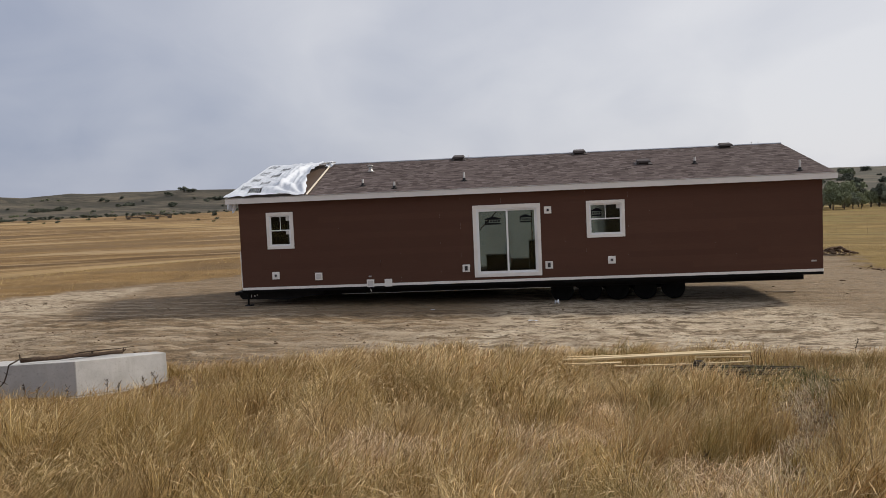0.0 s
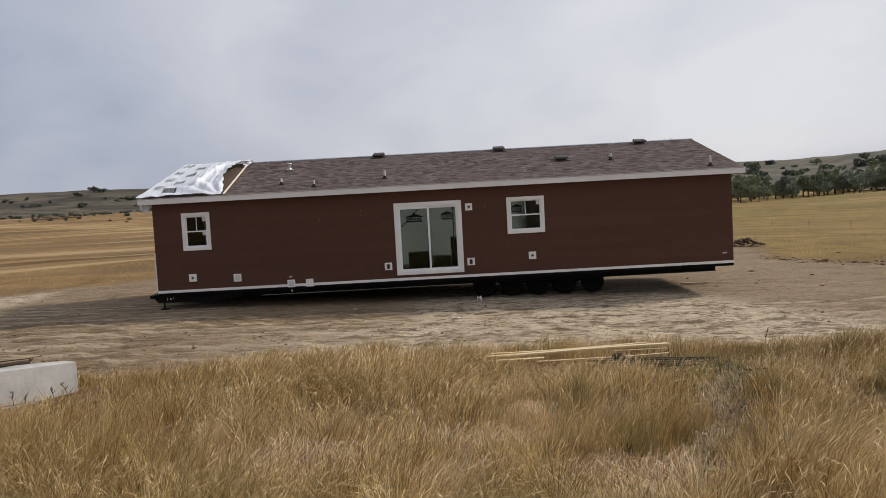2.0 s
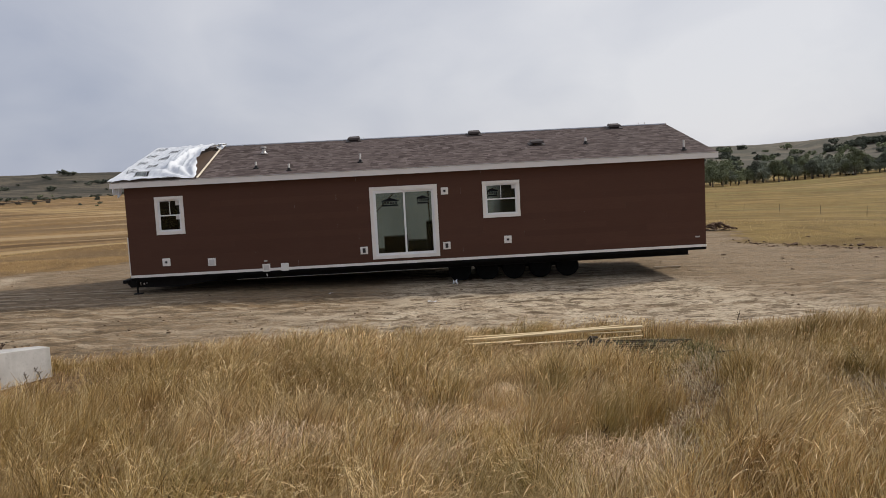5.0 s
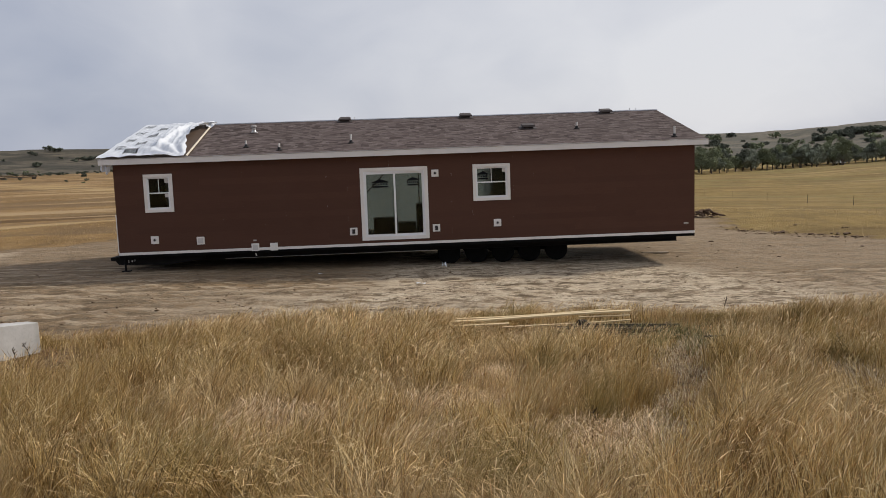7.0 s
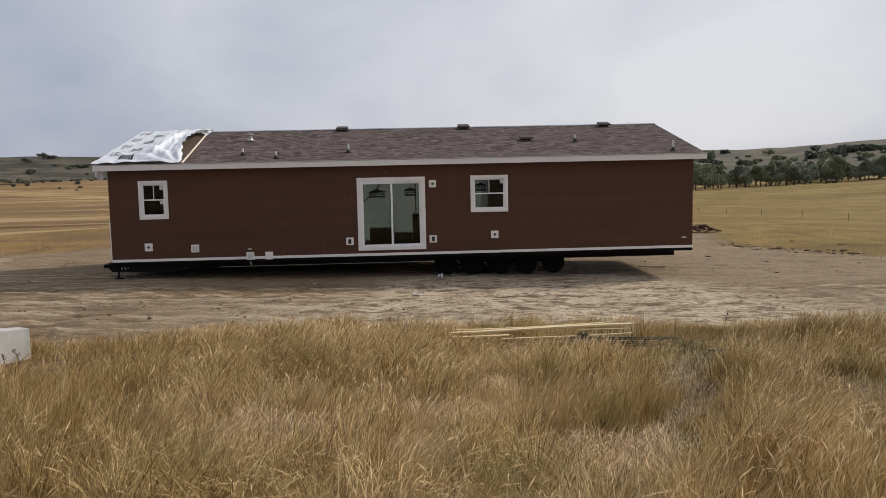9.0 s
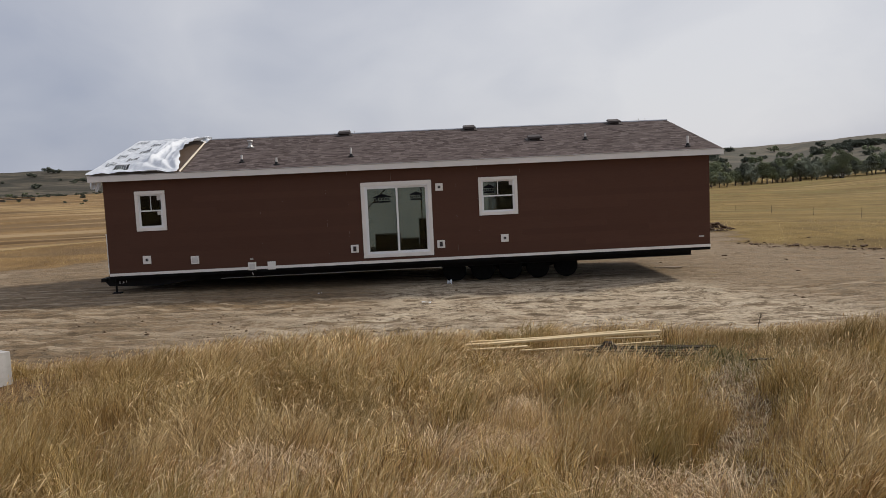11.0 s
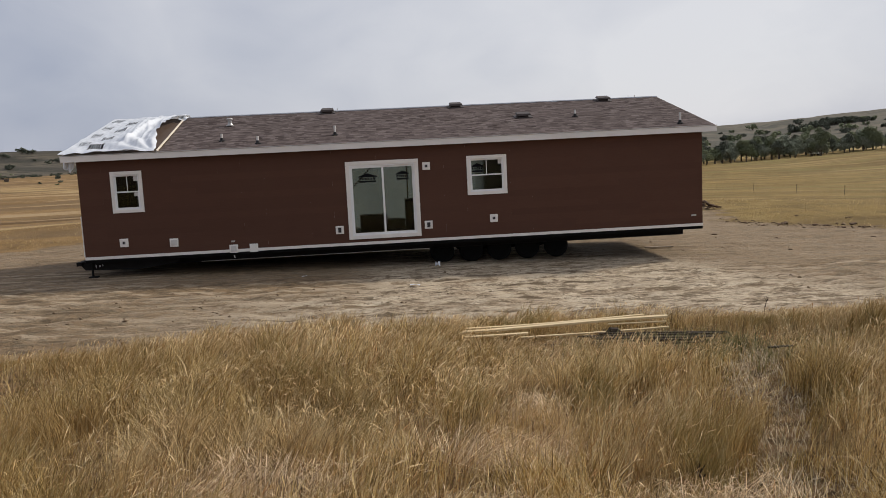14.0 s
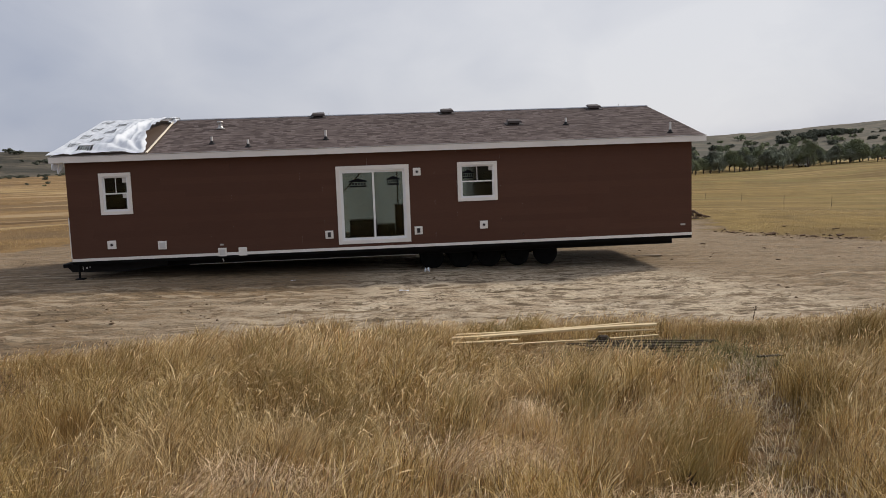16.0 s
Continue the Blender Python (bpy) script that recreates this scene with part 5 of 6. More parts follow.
o = part("scrap_plank", boxes((-0.45, 0.45, -0.07, 0.07, 0, 0.03), bevel=0.004), M_DUSTY, None)
o.matrix_world = pose(16.5, 2.2, ground_z(16.5, 2.2) + 0.03, 0, 2, 6)
tagged(o, "pale scrap plank lying on the dirt under the house", "lumber")


# ---------- clods and mound ----------
def lump(bm, at, size, seed, flat=0.6):
    out = bmesh.ops.create_icosphere(bm, subdivisions=2, radius=1.0)
    off = Vector((seed * 1.7, seed * 0.9, 0))
    for v in out["verts"]:
        k = 1 + 0.45 * noise.noise(v.co * 1.3 + off) + 0.2 * noise.noise(v.co * 3.1 + off)
        v.co = Vector((v.co.x * size * k * 1.3, v.co.y * size * k, v.co.z * size * k * flat)) + Vector(at)


clod_rng = random.Random(21)
CLODS = [(22.1, 8.8, 0.2), (22.9, 9.6, 0.12), (22.5, 7.6, 0.15), (23.3, 7.9, 0.26), (24.3, 7.2, 0.24), (24.5, 6.9, 0.14), (24.6, 5.9, 0.16), (25.5, 6.7, 0.28), (25.3, 5.8, 0.2), (20.1, 0.9, 0.1), (24.0, 3.1, 0.12), (21.0, 3.7, 0.1), (19.6, 5.4, 0.14), (17.8, -3.6, 0.08), (26.6, 9.0, 0.18), (25.3, 10.8, 0.16), (-7.8, 2.3, 0.11), (-8.3, 2.1, 0.09), (-5.4, 0.5, 0.07), (-2.4, -0.1, 0.06)]
for n, (x, y, s) in enumerate(CLODS):
    bm = bmesh.new()
    for j in range(3):
        lump(bm, (0.8 * s * clod_rng.uniform(-1, 1), 0.5 * s * clod_rng.uniform(-1, 1), 0), s * (0.36 if j == 0 else 0.24), n + 31 * j, 0.45)
    o = part("dirt_clod", bm, M_CLOD, None)
    o.matrix_world = pose(x, y, ground_z(x, y) + 0.15 * s, 0, 0, clod_rng.uniform(0, 180))
    tagged(o, "dark clod of turned earth at the edge of the pad", "dirt clod", "dirt clods")
bm = bmesh.new()
for k in range(170):
    a = clod_rng.uniform(0, 6.28)
    q = clod_rng.random() ** 0.7
    lump(bm, (1.15 * q * math.cos(a), 0.6 * q * math.sin(a), 0.36 * (1 - q) ** 0.8 * clod_rng.uniform(0.5, 1.15)), clod_rng.uniform(0.035, 0.11) * (1.2 - 0.8 * q), 40 + k, 0.55)
o = part("dirt_mound", bm, M_CLOD, None)
o.matrix_world = pose(23.3, 16.2, ground_z(23.3, 16.2), 0, 0, -18)
tagged(o, "low mound of dark turned earth beside the pad", "dirt mound", kind="stuff")


def small_clods():
    """Pebbles and crumbs over the scraped ground, joined."""
    r = np.random.RandomState(17)
    n = 900
    x, y = r.uniform(-9, 27, n), r.uniform(-8.6, 9, n)
    keep = (dirt_mask(x, y) > 0.5) & (lattice(x * 0.5, y * 0.8, 71) > 0.42)
    x, y = x[keep], y[keep]
    x, y = np.concatenate([x, r.uniform(-9, 10, 800)]), np.concatenate([y, -3.0 - 5.4 * r.rand(800) ** 0.7])
    t = (np.floor(r.rand(180) * 9) + 1.0 * r.rand(180) ** 1.3) / 14
    x = np.concatenate([x, 22.0 + 5.6 * t + r.normal(0, 0.25, 180), -9.5 + 8 * t + r.normal(0, 0.3, 180)])
    y = np.concatenate([y, 9.2 - 5.6 * t + r.normal(0, 0.7, 180), 2.2 - 2.5 * t + r.normal(0, 0.4, 180)])
    s = 0.01 + 0.035 * r.rand(len(x)) ** 4
    s[-360:-180] += 0.05 * r.rand(180) ** 4
    s[-180:] *= 0.7
    base = np.array([(1, 0, 0), (-1, 0, 0), (0, 1, 0), (0, -1, 0), (0, 0, 1), (0, 0, -1)], float)
    tri = np.array([(0, 2, 4), (2, 1, 4), (1, 3, 4), (3, 0, 4), (2, 0, 5), (1, 2, 5), (3, 1, 5), (0, 3, 5)])
    ang = r.uniform(0, 6.28, len(x))
    v = base[None] * s[:, None, None] * r.uniform(0.6, 1.4, (len(x), 6, 1)) * np.array([1.5, 1, 0.7])
    vx = v[..., 0] * np.cos(ang)[:, None] - v[..., 1] * np.sin(ang)[:, None] + x[:, None]
    vy = v[..., 0] * np.sin(ang)[:, None] + v[..., 1] * np.cos(ang)[:, None] + y[:, None]
    vz = v[..., 2] + land(x, y)[:, None] + 0.2 * s[:, None]
    f = (tri[None] + 6 * np.arange(len(x))[:, None, None]).reshape(-1, 3)
    o = raw("dirt_crumbs", np.stack([vx.ravel(), vy.ravel(), vz.ravel()], 1), f, M_CRUMB)
    tagged(o, "dark crumbs of earth scattered over the dirt pad", "dirt crumbs", kind="stuff")


small_clods()


# ---------- grass ----------
def blades(name, x, y, length, width, lean, lean_dir, profile, material, label, category, seed, tuft=None):
    """Bent ribbons: profile is a list of (fraction of length, width factor)."""
    r = np.random.RandomState(seed)
    n, k = len(x), len(profile)
    z0 = land(x, y) - 0.01
    face = r.uniform(0, math.pi, n)
    wx, wy = np.cos(face), np.sin(face)
    dx, dy = np.cos(lean_dir), np.sin(lean_dir)
    co = np.zeros((n, k, 2, 3), np.float32)
    for i, (s, wf) in enumerate(profile):
        bend = lean * s * s
        out = length * np.sin(np.minimum(bend, 1.5)) * s ** 0.4 * np.where(s > 0, 1, 0)
        up = length * s * np.cos(np.minimum(bend, 1.5) * 0.85)
        for j, sg in ((0, -0.5), (1, 0.5)):
            co[:, i, j, 0] = x + dx * out + sg * wf * width * wx
            co[:, i, j, 1] = y + dy * out + sg * wf * width * wy
            co[:, i, j, 2] = z0 + up
    q = np.array([(2 * i, 2 * i + 1, 2 * i + 3, 2 * i + 2) for i in range(k - 1)])
    f = (q[None] + 2 * k * np.arange(n)[:, None, None]).reshape(-1, 4)
    ob = raw(name, co.reshape(-1, 3), f, material)
    shade = r.rand(n) if tuft is None else tuft
    ob.data.attributes.new("tuft", "FLOAT", "POINT").data.foreach_set("value", np.repeat(shade, 2 * k).astype(np.float32))
    return tagged(ob, label, category, kind="stuff")


def meadow(n, y0, y1, seed, spread=0.66, pad=1.2):
    r = np.random.RandomState(seed)
    y = r.uniform(y0, y1, n)
    half = spread * (y + 25) + pad
    hmax = spread * (y1 + 25) + pad
    keep = r.rand(n) < half / hmax
    y, half = y[keep], half[keep]
    return 8.5 + r.uniform(-1, 1, len(y)) * half, y, r


def sage_line(x, y):
    """Distance to the strip of grey forbs that runs down the slope."""
    cx = np.interp(y, [-20.2, -19.5, -18.6, -17.6, -16.2, -15.0, -13.6], [9.2, 9.5, 10.0, 10.6, 11.3, 11.6, 11.9])
    wob = 1.5 * (lattice(x / 0.5, y / 0.5, 93) - 0.42)
    line = np.abs(x - cx) * 2.2 + wob + 3.0 * ease(-13.9, -12.4, y) + 3.0 * ease(-19.3, -20.5, y)
    return np.minimum(line, 0.9 * np.hypot((x - 12.45) / 0.42, (y + 16.7) / 0.9) + wob)


PROFILE_BLADE = [(0.0, 1.0), (0.35, 0.95), (0.7, 0.7), (1.0, 0.12)]
PROFILE_COARSE = [(0.0, 1.0), (0.6, 0.8), (1.0, 0.1)]
PROFILE_STEM = [(0.0, 0.25), (0.5, 0.22), (0.84, 0.22), (0.92, 1.0), (1.0, 0.3)]


def trodden(x, y):
    """Where the growth is low: round the timber, before the tank, along the pad's edge."""
    low = 0.85 * ease(1.3, 0.6, np.hypot((x - 10.5) / 2.2, (y + 12.95) / 1.25))
    low = np.maximum(low, 0.72 * ease(1.3, 0.65, np.hypot((x - 11.75) / 1.3, (y + 14.0) / 1.5)))
    low = np.maximum(low, 0.88 * ease(1.35, 0.8, np.hypot((x - 2.8) / 1.8, (y + 14.25) / 1.2)))
    low = np.maximum(low, 0.77 * ease(10.8, 13.5, x) * ease(-14.2, -11.2, y))
    low = np.maximum(low, 0.75 * ease(6.5, 3.5, x) * ease(-13.5, -10.5, y))
    return 1 - np.maximum(low, 0.64 * ease(1.1, 0.38, sage_line(x, y)))


LODGED = ((8.75, -17.6, 0.6), (9.1, -16.4, 0.4), (7.2, -18.1, 0.7), (9.6, -19.0, 0.5), (8.3, -18.7, 0.4))


def lodged(x, y):
    """Patches where wind and weight have laid the grass flat."""
    wob = 0.5 * (lattice(x / 0.45, y / 0.45, 90) - 0.5)
    m = np.zeros_like(x)
    for cx, cy, rad in LODGED:
        m = np.maximum(m, ease(1.15, 0.5, np.hypot((x - cx) / rad, (y - cy) / (0.9 * rad)) + wob))
    return m


def grow(x, y, r, scale=1.0):
    clump = lattice(x / 0.5, y / 0.5, 81)
    tall = lattice(x / 1.9, y / 1.9, 80)
    swirl = lattice(x / 1.1, y / 1.1, 82)
    flat = ease(0.5, 0.72, lattice(x / 1.25, y / 1.0, 83)) * (0.35 + 0.65 * ease(-12.5, -15.5, y))
    length = scale * (0.06 + 0.15 * r.rand(len(x)) + 0.16 * clump + 0.07 * tall) * (0.72 + 0.28 * ease(2.0, 5.5, x - 0.25 * (y + 12))) * trodden(x, y) * (1 + 0.2 * flat)
    lean = 0.15 + 0.9 * r.rand(len(x)) ** 1.8 + 0.6 * flat
    length = length * (1 - 0.5 * lodged(x, y))
    wind = 0.2 + 7.0 * (swirl - 0.5) * (0.3 + 0.7 * flat) + r.normal(0, 1.5, len(x))
    return length, lean, wind


def bunch(x, y, r, share, count):
    """Gather a share of the blades into tussocks; gives their places, and for each a height factor, the way it leans and its own shade."""
    n = len(x)
    cx, cy = x[:count].copy(), y[:count].copy()
    size, high = r.uniform(0.05, 0.15, count), r.uniform(0.7, 1.5, count)
    way, tone, droop = r.normal(0.2, 1.3, count), r.rand(count), r.uniform(0.0, 0.35, count)
    pick = r.randint(0, count, n)
    ox, oy = r.normal(0, 1, n), r.normal(0, 1, n)
    inside = r.rand(n) < share
    x = np.where(inside, cx[pick] + ox * size[pick], x)
    y = np.where(inside, cy[pick] + oy * size[pick], y)
    fan = np.arctan2(0.55 * oy + 0.9 * np.sin(way[pick]), 0.55 * ox + 0.9 * np.cos(way[pick]))
    return x, y, np.where(inside, high[pick] * (1.12 - 0.12 * np.hypot(ox, oy)), 0.55), np.where(inside, fan, np.nan), np.where(inside, tone[pick], r.rand(n)), np.where(inside, droop[pick], 0.3)


def plant():
    for k, (n, y0, y1, w0, w1, count) in enumerate(((230000, -21.6, -16.0, 0.0027, 0.006, 900), (190000, -16.0, -11.5, 0.0042, 0.009, 950), (100000, -11.5, -7.4, 0.008, 0.0145, 900))):
        x, y, r = meadow(n, y0, y1, 100 + k)
        x, y, tuft, out, tone, droop = bunch(x, y, r, 0.68, count)
        clump = lattice(x / 0.55, y / 0.55, 81)
        bare = ease(0.95, 0.3, sage_line(x, y)) * 0.78
        edge = ease(0.75, 0.15, dirt_mask(x, y) + 0.7 * (lattice(x / 0.7, y / 0.7, 84) - 0.5))
        keep = (r.rand(len(x)) < 0.4 + 0.8 * clump) & (r.rand(len(x)) > bare) & (r.rand(len(x)) < 0.15 + edge) & (r.rand(len(x)) > 0.6 * lodged(x, y)) & (r.rand(len(x)) > 0.93 * ease(1.2, 0.8, np.hypot((x - 3.2) / 0.95, (y + 13.5) / 1.0))) & (r.rand(len(x)) > 0.8 * ease(1.25, 0.7, np.hypot((x - 11.5) / 1.35, (y + 13.2) / 0.7)))
        x, y, tuft, out, tone, droop = x[keep], y[keep], tuft[keep], out[keep], tone[keep], droop[keep]
        length, lean, wind = grow(x, y, r, 1.1)
        length = length * tuft
        wind = np.where(np.isnan(out), wind, out + r.normal(0, 0.95, len(x)))
        length = length * (0.32 + 0.68 * ease(-8.2, -11.6, y - 0.06 * (x - 8) + 1.4 * (lattice(x / 1.1, y / 0.8, 94) - 0.5)))
        blades("prairie_grass", x, y, length, r.uniform(w0, w1, len(x)), 0.48 * lean + 0.7 * droop, wind, PROFILE_BLADE if k == 0 else PROFILE_COARSE, M_GRASS, "tall dry straw-coloured prairie grass bending in the wind", "grass", 200 + k, tone)
    x, y, r = meadow(120000, -21.4, -8.6, 120)
    keep = (r.rand(len(x)) < 0.25 + 1.3 * (lattice(x / 0.8, y / 0.8, 85) - 0.2)) & (sage_line(x, y) > 0.8)
    x, y = x[keep], y[keep]
    length, lean, wind = grow(x, y, r, 1.12)
    length = length * (0.35 + 0.65 * ease(-8.2, -11.6, y))
    blades("seeding_grass", x, y, length * 1.05 + 0.08, (0.0045 + 0.0045 * r.rand(len(x))) * (1 + 0.8 * ease(-18, -11, y)), lean * 0.7 + 0.15, wind * 0.6, PROFILE_STEM, M_STEM, "pale grass stems with feathery seed heads", "grass", 220)
    # round the camera's own standing place, coarser
    q = np.random.RandomState(160)
    x, y = q.uniform(-12, 29, 95000), q.uniform(-32, -17, 95000)
    keep = (y < -21.5) | (np.abs(x - 8.5) > 0.66 * (y + 25) + 1.2)
    x, y = x[keep], y[keep]
    length, lean, wind = grow(x, y, q, 1.05)
    blades("prairie_grass", x, y, length, q.uniform(0.01, 0.02, len(x)), lean, wind, PROFILE_COARSE, M_GRASS, "dry straw-coloured prairie grass on the rise", "grass", 260)
    # flattened swathes
    x, y, r = meadow(160000, -20.5, -13.5, 150)
    keep = r.rand(len(x)) < lodged(x, y) * 0.9
    x, y = x[keep], y[keep]
    turn = 9.0 * (lattice(x / 0.8, y / 0.8, 91) - 0.5) + r.normal(0, 0.5, len(x))
    blades("lodged_grass", x, y, 0.2 + 0.2 * r.rand(len(x)), r.uniform(0.0025, 0.005, len(x)), 1.0 + 0.55 * r.rand(len(x)), turn, PROFILE_BLADE, M_LODGED, "pale grass laid flat in swirling patches", "grass", 225)
    # grey forbs in a strip and in scattered spots
    x, y, r = meadow(260000, -20.5, -11.5, 130)
    d = sage_line(x, y)
    spot = ease(0.7, 0.82, lattice(x / 1.5, y / 1.3, 86)) * 0.3 * ease(6.5, 8.5, x)
    keep = r.rand(len(x)) < np.maximum(0.8 * ease(0.9, 0.35, d), np.maximum(spot, 0.25 * ease(1.4, 0.3, np.hypot(x - 11.2, y + 13.0)))) * (0.3 + 0.7 * lattice(x / 0.3, y / 0.3, 87))
    x, y = x[keep], y[keep]
    length = 0.04 + 0.12 * r.rand(len(x))
    blades("grey_forbs", x, y, length, r.uniform(0.003, 0.008, len(x)), 0.3 + 0.9 * r.rand(len(x)), r.uniform(0, 6.28, len(x)), PROFILE_BLADE, M_SAGE, "grey-green dry forbs among the grass", "grass", 230)
    # olive undergrowth round the old slats
    x, y, r = meadow(90000, -16.2, -12.2, 135)
    near = ease(1.25, 0.3, np.hypot((x - 11.3) / 1.5, (y + 14.0) / 1.5))
    keep = r.rand(len(x)) < 0.85 * near * lattice(x / 0.35, y / 0.35, 96)
    x, y = x[keep], y[keep]
    blades("green_forbs", x, y, 0.07 + 0.17 * r.rand(len(x)), r.uniform(0.004, 0.009, len(x)), 0.2 + 0.6 * r.rand(len(x)), r.uniform(0, 6.28, len(x)), PROFILE_COARSE, M_GREEN, "low olive-green growth round the old slats", "grass", 235)
    # thinner growth beyond the pad, and to both sides of the walk
    r = np.random.RandomState(140)
    x, y = r.uniform(-24, 42, 270000), r.uniform(-14, 30, 270000)
    rr = np.hypot(x - 8.5, y - 2)
    keep = (dirt_mask(x, y) + 0.5 * (r.rand(len(x)) - 0.5) < 0.36) & (y > -8) & ((x < 3) | (x > 15)) & (r.rand(len(x)) < 0.4 * lattice(x / 2.4, y / 1.2, 88)) & (rr > 9) & (r.rand(len(x)) < ease(41, 27, x) * ease(-24, -14, x) * ease(30, 20, y))
    side = (y <= -8) & (np.abs(x - 8.5) > 0.66 * (y + 25) + 1.0)
    keep = keep | (side & (r.rand(len(x)) < 0.6))
    x, y = x[keep], y[keep]
    length = (0.04 + 0.09 * r.rand(len(x)) * (0.4 + lattice(x / 3, y / 2, 89))) * (0.45 + 0.55 * ease(0.34, 0.0, dirt_mask(x, y)))
    blades("field_grass", x, y, length, r.uniform(0.006, 0.012, len(x)), 0.3 + 0.6 * r.rand(len(x)), r.normal(0.3, 0.9, len(x)), PROFILE_BLADE, M_FIELD, "short dry yellow grass round the dirt pad", "grass", 240)


plant()


def dead_weed(x, y, h, seed):
    r = random.Random(seed)
    w = thing("dead_weed", "dark dead weed stalk standing among the grass", "weed", pose(x, y, ground_z(x, y)), "dead weeds")
    bm = bmesh.new()
    lx, ly = r.uniform(-0.4, 0.5) * h, r.uniform(-0.1, 0.1) * h
    pts = [Vector((lx * s * s, ly * s * s, h * s)) for s in (0, 0.3, 0.6, 0.85, 1)]
    tube(bm, pts, [0.005, 0.005, 0.0045, 0.004, 0.002], 5)
    part("stalk", bm, M_WEED, w)
    for k in range(13):
        s = r.uniform(0.5, 0.98)
        p = Vector((lx * s * s, ly * s * s, h * s))
        a = r.uniform(0, 6.28)
        d = Vector((math.cos(a), math.sin(a), r.uniform(0.2, 1.8))) * r.uniform(0.012, 0.042)
        bm = bmesh.new()
        tube(bm, [p, p + d * 0.6, p + d], [0.0016, 0.004, 0.0012], 5)
        part("twig", bm, M_WEED, w)


for n, (x, y, h) in enumerate(((8.85, -15.5, 0.3), (6.7, -9.3, 0.36), (7.7, -9.2, 0.34), (9.75, -18.5, 0.18), (3.9, -9.6, 0.3), (6.4, -14.1, 0.3), (2.75, -13.62, 0.22), (2.84, -13.5, 0.16), (3.08, -13.2, 0.18), (3.2, -13.05, 0.2), (1.85, -14.1, 0.2), (2.05, -14.15, 0.16), (13.6, -11.0, 0.34), (2.5, -14.2, 0.16))):
    dead_weed(x, y, h, 300 + n)


# ---------- trees, bushes ----------
def leaves_mesh(bm, centre, radius, count, size, r):
    for _ in range(count):
        while True:
            p = Vector((r.uniform(-1, 1), r.uniform(-1, 1), r.uniform(-1, 1)))
            if p.length < 1:
                break
        p = p * (0.55 + 0.45 * p.length)
        c = centre + Vector((p.x * radius, p.y * radius, p.z * radius * 0.8))
        q = Euler((r.uniform(-1, 1), r.uniform(-1, 1), r.uniform(0, 6.28))).to_matrix()
        s = size * r.uniform(0.6, 1.3)
        vs = [bm.verts.new(c + q @ Vector(v)) for v in ((-s, 0, 0), (0, -0.55 * s, 0.1 * s), (s, 0, 0), (0, 0.55 * s, 0.1 * s))]
        bm.faces.new(vs)


def make_tree(seed, height, spread, leaf, at):
    r = random.Random(seed)
    t = thing("tree", "broad grey-green shade tree with a ragged crown along the creek", "tree", at, "trees along the creek")
    bm = bmesh.new()
    top = height * 0.62
    bend = r.uniform(-0.4, 0.4)
    trunk = [Vector((bend * s * s, 0.3 * bend * s, top * s)) for s in (0, 0.25, 0.5, 0.75, 1)]
    tube(bm, trunk, [0.24, 0.2, 0.16, 0.12, 0.06], 7)
    ends = []
    for k in range(8):
        s = r.uniform(0.22, 0.9)
        p = Vector((bend * s * s, 0.3 * bend * s, top * s))
        a = k * 0.85 + r.uniform(-0.4, 0.4)
        ln = spread * r.uniform(0.55, 1.0) * (1.1 - 0.45 * s)
        e = p + Vector((math.cos(a) * ln, math.sin(a) * ln, ln * r.uniform(0.5, 1.1)))
        tube(bm, [p, p.lerp(e, 0.5) + Vector((0, 0, 0.12 * ln)), e], [0.09, 0.06, 0.025], 5)
        ends.append(e)
    part("trunk", bm, M_TRUNK, t)
    bm = bmesh.new()
    for e in ends + [trunk[-1] + Vector((0, 0, height * 0.16)), trunk[-1] + Vector((0.4, 0.2, height * 0.26))]:
        for _ in range(3):
            c = e + Vector((r.uniform(-1, 1), r.uniform(-1, 1), r.uniform(-0.5, 0.7))) * spread * 0.3
            leaves_mesh(bm, c, spread * r.uniform(0.38, 0.6), 150, 0.21, r)
    part("crown", bm, leaf, t)
    return t


def make_bush(seed, size, leaf, at):
    r = random.Random(seed)
    b = thing("bush", "dark low bush on the far grassy land", "bush", at, "far bushes")
    bm = bmesh.new()
    for k in range(5):
        a = k * 1.26 + r.uniform(-0.3, 0.3)
        tube(bm, [(0, 0, -0.3), (0.3 * size * math.cos(a), 0.3 * size * math.sin(a), size * 0.6)], [0.08, 0.03], 5)
    part("stems", bm, M_TRUNK, b)
    bm = bmesh.new()
    for k in range(11):
        c = Vector((r.uniform(-0.8, 0.8) * size, r.uniform(-0.8, 0.8) * size, r.uniform(0.25, 0.85) * size))
        leaves_mesh(bm, c, size * r.uniform(0.28, 0.5), 30, 0.21 * size ** 0.5, r)
    part("foliage", bm, leaf, b)
    return b


tree_rng = random.Random(77)
TREE_KINDS = [(501, 7.6, 2.6, M_LEAF_A), (502, 6.6, 2.9, M_LEAF_B), (503, 8.4, 2.5, M_LEAF_A), (504, 6.0, 2.6, M_LEAF_B), (505, 7.0, 2.3, M_LEAF_C)]
tree_base = []


def polar(az, d):
    """A place by its bearing from the walk's start and its distance."""
    return 8.3 + d * math.sin(radians(az)), -24.0 + d * math.cos(radians(az))


